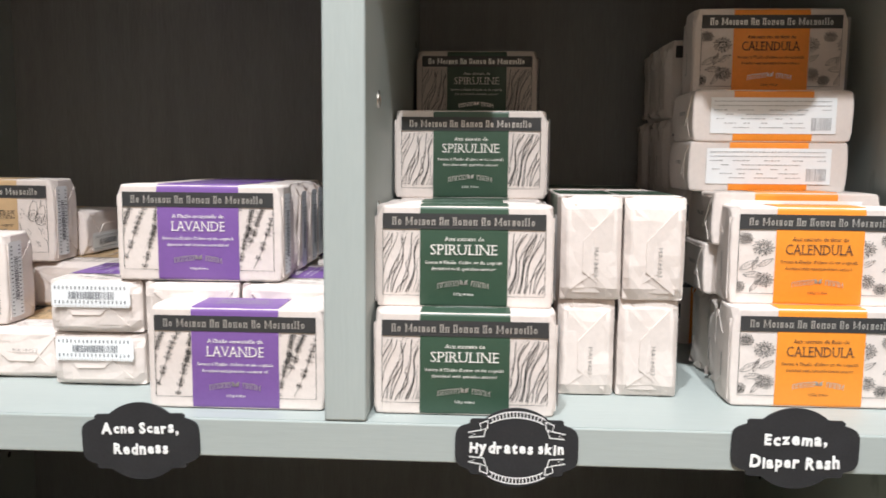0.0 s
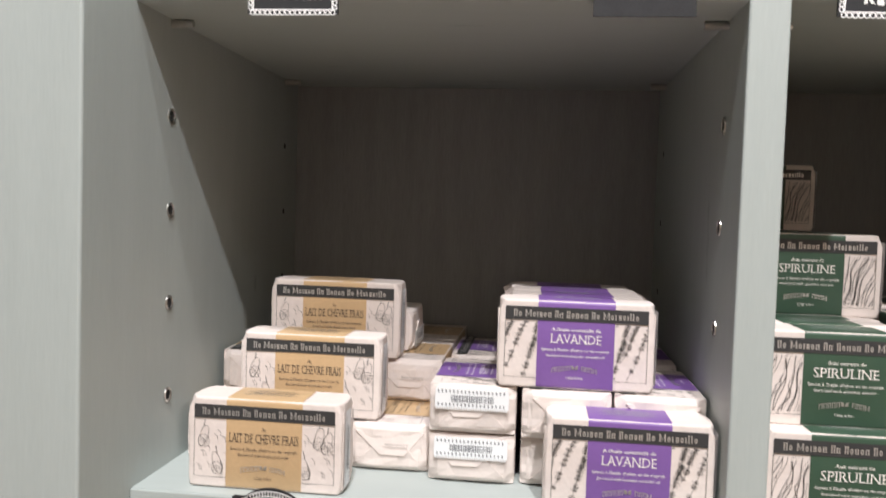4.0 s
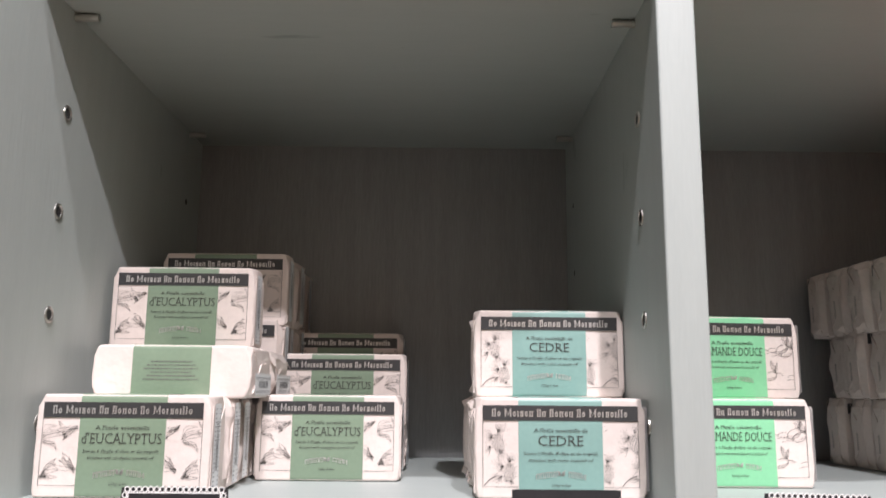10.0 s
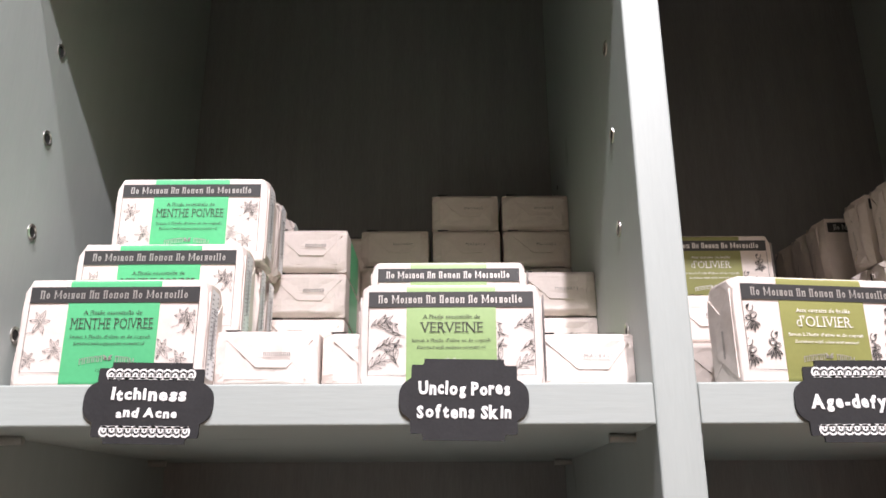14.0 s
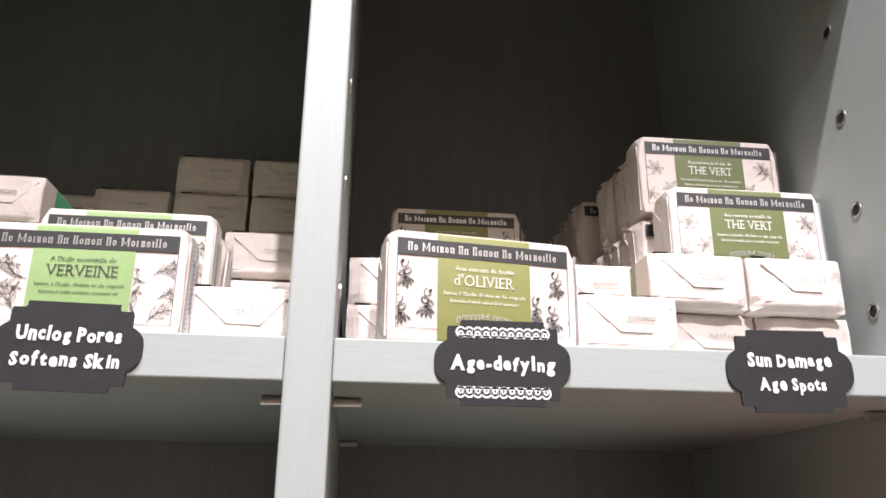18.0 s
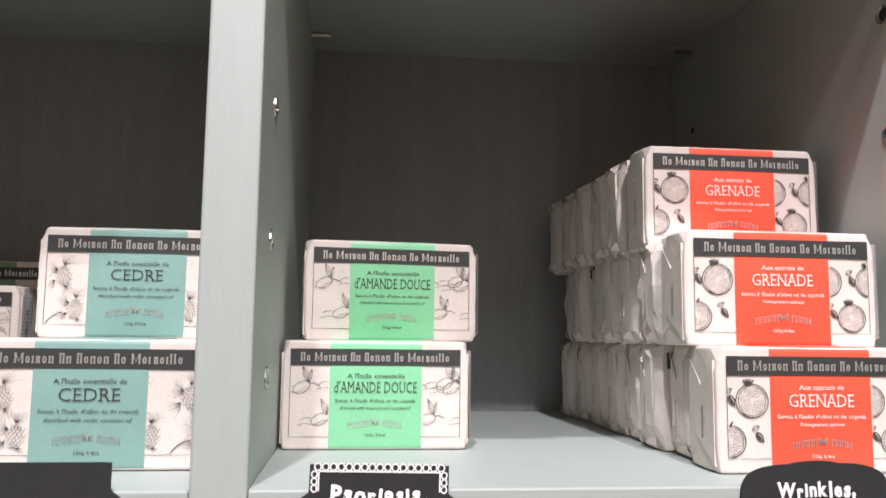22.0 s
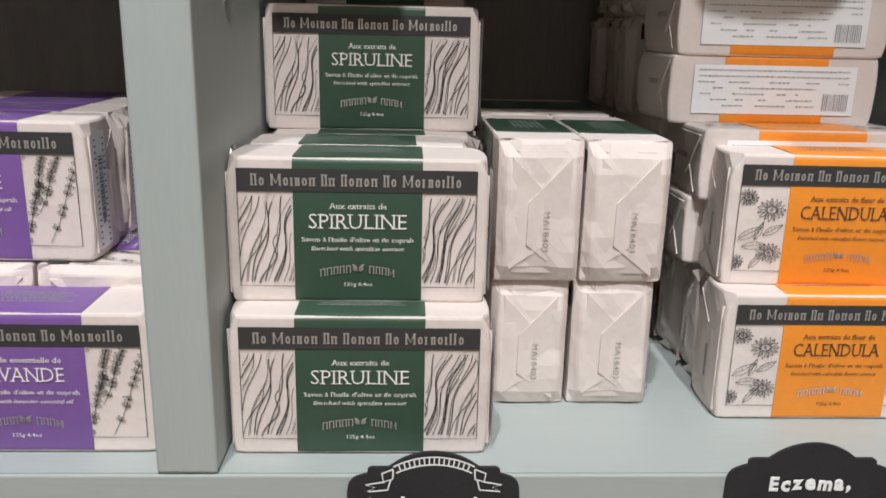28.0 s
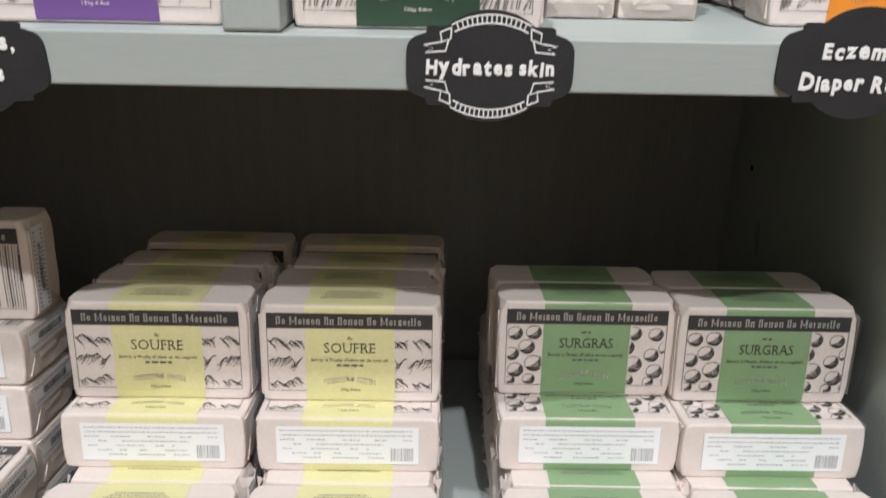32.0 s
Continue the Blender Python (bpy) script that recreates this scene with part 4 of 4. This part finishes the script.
def build_pack(kind, face, back, loose):
    s = style(kind)
    ob = thing("soap_bar", "wrapped soap bar in cream paper", "soap bar", s["tone"] + " soap bars")
    part("wrapper", rng.choice(WRAPPERS[loose]), None, ob)
    part("sleeve", s["sleeve"], None, ob, s["tone"] + " printed band")
    strip = part("header_strip", STRIP_MESH, None, ob, "charcoal strip with pale bars", m=Matrix.Diagonal((0.95 if loose == 1 else 1, 1, 1, 1)))
    part("header_lettering", BRAND_BARS, None, strip, m=pose(0, FRONT - 0.0008, 0.0442))
    for side in (-1, 1):
        flap = part("end_flap", FLAPS[side, loose], None, ob)
        if side < 0:
            part("batch_code", CODES.get(kind, CODE_BARS), None, flap, m=pose(-PACK_W / 2 - 0.0012, -0.0022, 0.0205) @ pose(0, 0, 0, 0, 0, -90) @ pose(0, 0, 0, 0, 90, 0))
    sticker = part("barcode_sticker", STICKER, None, ob, "white barcode sticker", m=pose(PACK_W / 2 + 0.0015, -0.0128, 0.004) @ pose(0, 0, 0, 0, 0, 90))
    part("barcode", BARCODE, None, sticker, m=pose(0, -0.0003, 0))
    part("side_print", SIDE_PRINT[s["ink"]], None, ob, m=pose(0, 0.0, PACK_H + 0.0006, -90, 0, 0))
    if face:
        y = FRONT - 0.0008
        part("frame_line", FRAME_LINES, None, ob, m=pose(0, FRONT - 0.0005, 0))
        for side in (-1, 1):
            part("drawing", s["art"][side > 0], None, ob, m=pose(side * 0.0333, FRONT - 0.0005, 0.0066))
        part("over_line", s["over"], None, ob, m=pose(0, y, 0.0370))
        part("product_name", s["word"], None, ob, m=pose(0, y, 0.0313))
        part("soap_line", SAVON_LINE[s["ink"]], None, ob, m=pose(0, y, 0.0242))
        part("under_line", s["under"], None, ob, m=pose(0, y, 0.0208))
        part("maker_lettering", MAKER_BARS, None, ob, "silver maker's marks", m=pose(0, y, 0.0102))
        part("weight", WEIGHT[s["ink"]], None, ob, m=pose(0, y, 0.0072))
    if back:
        label_ob = part("ingredients_label", BACK_LABEL, None, ob, "white label with fine print", m=pose(0, 0.0105, -0.0006, 90, 0, 0) @ pose(0, 0, 0))
        part("fine_print", FINE_PRINT, None, label_ob, m=pose(0, -0.0003, 0))
    return ob


def basis(x, y, z):
    return Matrix((x, y, z)).transposed()


MODES = {
    "stand": basis((1, 0, 0), (0, 1, 0), (0, 0, 1)),
    "end": basis((0, 1, 0), (-1, 0, 0), (0, 0, 1)),
    "lie_flap": basis((0, 1, 0), (0, 0, -1), (-1, 0, 0)),
    "lie_code": basis((0, -1, 0), (0, 0, -1), (1, 0, 0)),
    "lie_label": basis((1, 0, 0), (0, 0, -1), (0, 1, 0)),
    "lie_top": basis((1, 0, 0), (0, 0, 1), (0, -1, 0)),
}
FIRST = {}


def put(kind, x, y, z, mode="stand", face=True, yaw=0.0):
    """One bar: the middle of its width at x, its near side at y, its underside at z."""
    turn = Matrix.Rotation(radians(yaw), 3, "Z") @ MODES[mode]
    corners = [turn @ Vector((a, b, c)) for a in (-PACK_W / 2, PACK_W / 2) for b in (-PACK_D / 2, PACK_D / 2) for c in (0, PACK_H)]
    lo = [min(c[i] for c in corners) for i in range(3)]
    hi = [max(c[i] for c in corners) for i in range(3)]
    m = Matrix.Translation((x - (lo[0] + hi[0]) / 2, y - lo[1], z - lo[2] + 0.0004)) @ turn.to_4x4()
    if z < 0.95:
        m = LEAN @ m
    back = mode == "lie_label"
    loose = SOFT_END if mode in ("end", "lie_flap", "lie_code") else int(not face)
    if mode == "end":
        m = m @ Matrix.Diagonal((1, 1.05, 1.03, 1))
    key = kind, face or mode.startswith("lie"), back, loose
    if key not in FIRST:
        FIRST[key] = ob = build_pack(*key)
        ob.matrix_basis = m
    else:
        ob = copy_thing(FIRST[key], m)
        for c in ob.children:
            if c.name.startswith("wrapper"):
                c.data = rng.choice(WRAPPERS[loose])
    where = {"stand": "printed face forward", "lie_code": "barcode end forward", "lie_label": "white label forward", "lie_top": "top forward"}.get(mode, "folded end forward")
    ob["label"] = "%s soap bar, cream paper, %s band, %s" % ("upright" if mode in ("stand", "end") else "flat", style(kind)["tone"], where)
    return ob


def row(kind, x, y, z, n, mode="stand", faces=1, drift=0.0):
    deep = {"stand": PACK_D, "end": PACK_W, "lie_flap": PACK_W, "lie_code": PACK_W, "lie_label": PACK_H, "lie_top": PACK_H}[mode] + 0.0012
    for i in range(n):
        wild = rng.uniform(-0.0028, 0.0028) if i else 0
        put(kind, x + wild + drift * i, y + deep * i, z, mode, i < faces, rng.uniform(-1.8, 1.8) if i else 0)


L = PACK_D + 0.0004
H = PACK_H - 0.0001
T = PACK_D - 0.0010  # pitch of bars that lie pressed together

# ---- lowest shelf ----
z = Z[0]
for x, kind, y, near in ((-0.0765, "soufre", 0.069, 0.051), (0.0245, "soufre", 0.068, 0.050), (0.151, "surgras", 0.079, 0.053), (0.2465, "surgras", 0.073, 0.048)):
    row(kind, x, 0.006, z, 8)
    row(kind, x, near, z + H, 3, "lie_label")
    if kind == "soufre":
        row(kind, x, y, z + H + L, 3)
        put(kind, x + 0.003, y + 0.112, z + H + L)
    else:
        row(kind, x, y, z + H + L, 1)
        row(kind, x - 0.002, y + 0.034, z + H + L, 1)
for x in (-0.290, -0.190):
    for k in range(4):
        put("foret", x + rng.uniform(-0.003, 0.002), 0.064 + rng.uniform(-0.002, 0.002), z + k * L, "lie_label", yaw=rng.uniform(-1.5, 1.5))
    for k in range(2):
        put("foret", x - 0.003 + rng.uniform(-0.002, 0.002), 0.006, z + k * L, "lie_label")
    put("foret", x, 0.0775, z + 4 * L)

# ---- wide shelf, left bay ----
z = Z[1]
row("chevre", -0.275, 0.012, z, 1)
for x in (-0.320, -0.265, -0.210):
    row("chevre", x, 0.062, z, 2, "lie_flap")
    row("chevre", x, 0.122, z + L, 2, "lie_flap")
row("chevre", -0.264, 0.067, z + L, 1)
put("chevre", -0.2612, 0.1185, z + 2 * L)
put("chevre", -0.2565, 0.1525, z + 2 * L, "lie_top")
put("lavande", -0.0612, 0.0155, z)
for k in (0, 1):
    put("lavande", -0.154, 0.050 - 0.002 * k, z + k * L, "lie_code")
    for x in (-0.096, -0.040):
        put("lavande", x, 0.052 - 0.008 * k, z + k * L, "lie_flap")
    for x in (-0.152, -0.096, -0.040):
        put("lavande", x, 0.150, z + k * L, "lie_flap")
row("lavande", -0.092, 0.050, z + 2 * L, 4)

# ---- wide shelf, right bay ----
row("spiruline", 0.0603, 0.0145, z, 8)
row("spiruline", 0.0588, 0.030, z + H, 8)
row("spiruline", 0.0602, 0.110, z + 2 * H, 5)
row("spiruline", 0.0615, 0.251, z + 3 * H, 1)
for x in (0.1283, 0.1630):
    row("spiruline", x - 0.0005, 0.053, z, 2, "end")
    row("spiruline", x + 0.0005, 0.049, z + 1.03 * H, 2, "end")
row("calendula", 0.2525, 0.043, z, 3)
put("calendula", 0.2540, 0.053, z + H, yaw=-2)
row("calendula", 0.247, 0.0865, z + H, 2, "lie_label")
put("calendula", 0.249, 0.080, z + H + T, "lie_label")
put("calendula", 0.246, 0.131, z + H + T, "lie_label")
put("calendula", 0.2405, 0.105, z + H + 2 * T, "lie_label")
put("calendula", 0.2415, 0.104, z + H + 3 * T, "lie_label")
put("calendula", 0.2475, 0.132, z + H + 4 * T - 0.001)
for k in range(4):
    row("calendula", 0.243, 0.190, z + k * H, 3, faces=0)

# ---- middle shelf, left bay ----
z = Z[2]
row("eucalyptus", -0.300, 0.033, z, 5)
row("eucalyptus", -0.288, 0.070, z + H - 0.002, 2, "lie_top")
row("eucalyptus", -0.300, 0.120, z + H + T - 0.001, 1)
row("eucalyptus", -0.292, 0.184, z + H, 4, faces=0)
row("eucalyptus", -0.291, 0.188, z + 2 * H - 0.004, 4)
row("eucalyptus", -0.201, 0.123, z, 2)
row("eucalyptus", -0.201, 0.189, z, 1, "lie_top")
row("eucalyptus", -0.201, 0.197, z + T, 1)
row("eucalyptus", -0.206, 0.246, z, 2, faces=0)
row("eucalyptus", -0.207, 0.264, z + H - 0.004, 1)
row("cedre", -0.061, 0.043, z, 4)
row("cedre", -0.059, 0.098, z + H, 2)

# ---- middle shelf, right bay ----
row("amande", 0.060, 0.103, z, 2)
put("amande", 0.067, 0.124, z + H, yaw=6)
row("grenade", 0.2533, 0.026, z, 8, drift=-0.0004)
row("grenade", 0.2488, 0.047, z + H, 7, drift=-0.0003)
put("grenade", 0.2465, 0.090, z + 2 * H - 0.004)
row("grenade", 0.2435, 0.125, z + 2 * H - 0.004, 5, faces=0)

# ---- upper shelf, left bay ----
z = Z[3]
put("menthe", -0.281, 0.005, z)
for x in (-0.322, -0.264):
    row("menthe", x, 0.039, z, 2, "lie_flap")
row("menthe", -0.274, 0.042, z + L, 4)
row("menthe", -0.271, 0.075, z + L + H, 3)
put("menthe", -0.206, 0.020, z, "lie_flap")
for k in range(4):
    put("menthe", -0.207, 0.128, z + k * L, "lie_flap")
for k in range(5):
    put("menthe", -0.200, 0.222, z + k * T, "lie_flap")
put("verveine", -0.109, 0.018, z)
put("verveine", -0.1505, 0.026, z, "lie_flap")
put("verveine", -0.094, 0.051, z, "lie_flap")
row("verveine", -0.110, 0.081, z + L, 2)
put("verveine", -0.038, 0.030, z, "lie_flap")
for k in range(3):
    put("verveine", -0.038, 0.126, z + k * L, "lie_flap")
for k in range(2):
    put("verveine", -0.094, 0.147, z + k * L, "lie_flap")
for x, n in ((-0.152, 5), (-0.095, 6), (-0.038, 6)):
    for k in range(n):
        put("verveine", x + rng.uniform(-0.001, 0.001), 0.219 + rng.uniform(-0.002, 0.002), z + k * (T + 0.0012), "lie_flap")

# ---- upper shelf, right bay ----
put("olivier", 0.079, 0.003, z, yaw=8)
put("olivier", 0.042, 0.055, z, "lie_flap")
put("olivier", 0.098, 0.062, z, "lie_flap")
put("olivier", 0.042, 0.070, z + L, "lie_flap")
put("olivier", 0.098, 0.076, z + L, "lie_flap")
put("olivier", 0.155, 0.018, z, "lie_flap")
put("olivier", 0.153, 0.114, z, "lie_flap")
put("olivier", 0.153, 0.066, z + L, "lie_flap")
put("olivier", 0.087, 0.190, z)
put("olivier", 0.087, 0.180, z + H, "lie_label")
put("olivier", 0.090, 0.192, z + H + L)
for k in range(3):
    put("olivier", 0.098, 0.237 + 0.001 * k, z + k * L, "lie_label")
put("olivier", 0.104, 0.240, z + 3 * L)
for x in (0.211, 0.267):
    for k in range(2):
        put("thevert", x - 0.008 * k, 0.048 - 0.012 * k, z + k * T, "lie_flap")
put("thevert", 0.2515, 0.070, z + 2 * T)
for k in range(2):
    row("thevert", 0.246 - 0.002 * k, 0.110, z + k * H, 6, faces=0)
row("thevert", 0.2475, 0.104, z + 2 * H + 0.002, 3)
row("thevert", 0.236, 0.216, z + 2 * H, 3, faces=0)
for k in range(3):
    put("thevert", 0.176, 0.212, z + k * L, "lie_flap")


# ---- chalkboard tags on the shelf edges ----
def reach(shape, a):
    kind, hw, hh, power = shape
    c, s = abs(math.cos(a)) + 1e-9, abs(math.sin(a)) + 1e-9
    if kind == "rect":
        return min(hw / c, hh / s)
    return ((c / hw) ** power + (s / hh) ** power) ** (-1 / power)


SHAPES = {
    "banner": (("round", 0.0225, 0.0205, 2), ("rect", 0.0236, 0.0145, 0), ("round", 0.031, 0.0125, 5)),
    "lace": (("rect", 0.0262, 0.0192, 0), ("round", 0.0325, 0.0135, 2.2)),
    "block": (("rect", 0.027, 0.0198, 0), ("round", 0.033, 0.0135, 2.6)),
    "plaque": (("rect", 0.0195, 0.0195, 0), ("rect", 0.0258, 0.0165, 0), ("round", 0.0315, 0.0128, 3)),
    "shield": (("round", 0.0315, 0.0185, 4), ("round", 0.024, 0.0195, 2.5)),
}


def tag_card(shape):
    bm, n = bmesh.new(), 120
    rim = []
    for i in range(n):
        a = 2 * math.pi * i / n
        d = max(reach(s, a) for s in SHAPES[shape])
        rim.append((d * math.cos(a), d * math.sin(a)))
    near = [bm.verts.new((x, -0.0014, z)) for x, z in rim]
    far = [bm.verts.new((x, 0, z)) for x, z in rim]
    bm.faces.new(near)
    bm.faces.new(far[::-1])
    for i in range(n):
        j = (i + 1) % n
        bm.faces.new([near[j], near[i], far[i], far[j]])
    return bm


def chalk_banner(bm):
    for s in (1, -1):
        arc = lambda r, half: [(x, s * (r - 0.021 + 0.031 * (1 - (x / 0.03) ** 2) ** 0.5 - 0.0)) for x in [half * k / 8 for k in range(-8, 9)]]
        top, low = arc(0.0088, 0.0145), arc(0.0058, 0.0135)
        ribbon(bm, top, 0.0006)
        ribbon(bm, low, 0.0006)
        for k in range(1, 16):
            ribbon(bm, [top[k], low[k]], 0.0005)
        for side in (-1, 1):
            ex, ez = side * 0.0145, s * 0.0125
            knot = [(ex, ez + 0.0015 * s), (ex + side * 0.004, ez - 0.0002 * s), (ex + side * 0.0035, ez - 0.0035 * s), (ex + side * 0.0002, ez - 0.0025 * s), (ex, ez + 0.0015 * s)]
            ribbon(bm, knot, 0.0006)
            tail = [(ex + side * 0.003, ez - 0.0035 * s), (ex + side * 0.010, ez - 0.0048 * s), (ex + side * 0.0065, ez - 0.0058 * s), (ex + side * 0.0095, ez - 0.0075 * s), (ex + side * 0.002, ez - 0.0068 * s), (ex + side * 0.001, ez - 0.003 * s)]
            ribbon(bm, tail, 0.0006)


def chalk_lace(bm):
    for s in (1, -1):
        for k in range(17):
            ribbon(bm, ring_points(-0.0232 + 0.0029 * k, s * 0.0184, 0.0013, 0.0014, n=7), 0.0006)
        ribbon(bm, [(-0.0225, s * 0.0168), (0.0225, s * 0.0168)], 0.0007)
        for side in (-1, 1):
            for k in range(3):
                ribbon(bm, ring_points(side * 0.0244, s * (0.0156 - 0.0026 * k), 0.0011, 0.0013, n=7), 0.0006)
            ribbon(bm, [(side * 0.0228, s * 0.0168), (side * 0.0228, s * 0.0094)], 0.0006)
    for side in (-1, 1):
        for k in range(5):
            ribbon(bm, ring_points(side * (0.0268 + 0.0016 * math.cos(k * 1.26)), 0.0036 + 0.0016 * math.sin(k * 1.26), 0.0011, 0.0011, n=7), 0.0006)
        ribbon(bm, [(side * 0.0262, 0.0015), (side * 0.0268, -0.002), (side * 0.0290, -0.0042)], 0.0007)
        for x, z, turn in ((0.0283, -0.0012, 1.0), (0.0258, -0.0028, 2.3), (0.0295, -0.0030, 0.4)):
            ribbon(bm, ring_points(side * x, z, 0.0020, 0.0009, side * turn, n=9), 0.0006)


def chalk_fringe(bm):
    for s in (1, -1):
        ribbon(bm, [(-0.021 + 0.0042 * k, s * (0.0116 + 0.0002 * (k % 2))) for k in range(11)], 0.0010)
        for k in range(11):
            x = -0.0195 + 0.0039 * k
            ribbon(bm, ring_points(x, s * 0.0137, 0.0021, 0.0023, n=10), 0.0009)
            ribbon(bm, ring_points(x, s * 0.0131, 0.0009, 0.0011, n=7), 0.0008)


TAGS = [
    (-0.2655, 0.9865, "banner", chalk_banner, (("Moisturize", 0.0385, 0.0056, 0.0),), 1),
    (-0.1065, 0.9875, "banner", None, (("Acne Scars,", 0.041, 0.0056, 0.0074), ("Redness", 0.029, 0.0056, -0.0036)), -2),
    (0.0873, 0.9895, "banner", chalk_banner, (("Hydrates skin", 0.0475, 0.0056, 0.0),), 0),
    (0.2247, 0.9930, "banner", None, (("Eczema,", 0.0305, 0.006, 0.0052), ("Diaper Rash", 0.044, 0.006, -0.0068)), 0),
    (-0.259, 1.298, "lace", chalk_lace, (("Acne,", 0.0175, 0.0045, 0.0102), ("Insect Bites,", 0.0405, 0.0045, 0.0015), ("Infections", 0.034, 0.0045, -0.0085)), 0),
    (-0.0652, 1.2978, "block", None, (("Acne", 0.025, 0.0066, 0.0015),), 0),
    (0.0594, 1.297, "lace", chalk_lace, (("Psoriasis,", 0.0365, 0.006, 0.0085), ("Eczema,", 0.031, 0.0055, -0.0002), ("Rashes", 0.027, 0.0058, -0.0095)), 1),
    (0.2335, 1.2975, "shield", None, (("Wrinkles,", 0.033, 0.0058, 0.0085), ("Skin", 0.014, 0.0055, -0.0002), ("Inflammation", 0.044, 0.0055, -0.0095)), -1),
    (-0.256, 1.602, "plaque", chalk_fringe, (("Itchiness", 0.0365, 0.0058, 0.0042), ("and Acne", 0.0295, 0.0042, -0.0048)), 1),
    (-0.1032, 1.603, "plaque", None, (("Unclog Pores", 0.0445, 0.006, 0.0055), ("Softens Skin", 0.0455, 0.006, -0.0058)), 1),
    (0.0878, 1.6015, "plaque", chalk_fringe, (("Age-defying", 0.0485, 0.0064, 0.0),), 0),
    (0.2257, 1.6018, "plaque", None, (("Sun Damage", 0.042, 0.006, 0.0052), ("Age Spots", 0.033, 0.0058, -0.0062)), -1),
]
for x, z, shape, ornament, words, lean in TAGS:
    tag = thing("shelf_tag", "black chalkboard tag lettered %s" % " ".join(w[0] for w in words).replace(",", "").lower(), "shelf tag", "chalkboard tags on the shelf edges")
    tag.matrix_basis = pose(x, -0.0002, z, 0, lean, 0)
    part("card", tag_card(shape), CHALKBOARD, tag)
    for k, (word, width, height, up) in enumerate(words):
        part("chalk_lettering", hand_text(word, width, height, CHALK, len(word) * 7 + k), None, tag, "white hand-drawn words", m=pose(0, -0.0017, up))
    if ornament:
        bm = bmesh.new()
        ornament(bm)
        part("ornament", bm, CHALK, tag, "white hand-drawn ornament", m=pose(0, -0.0017, 0))
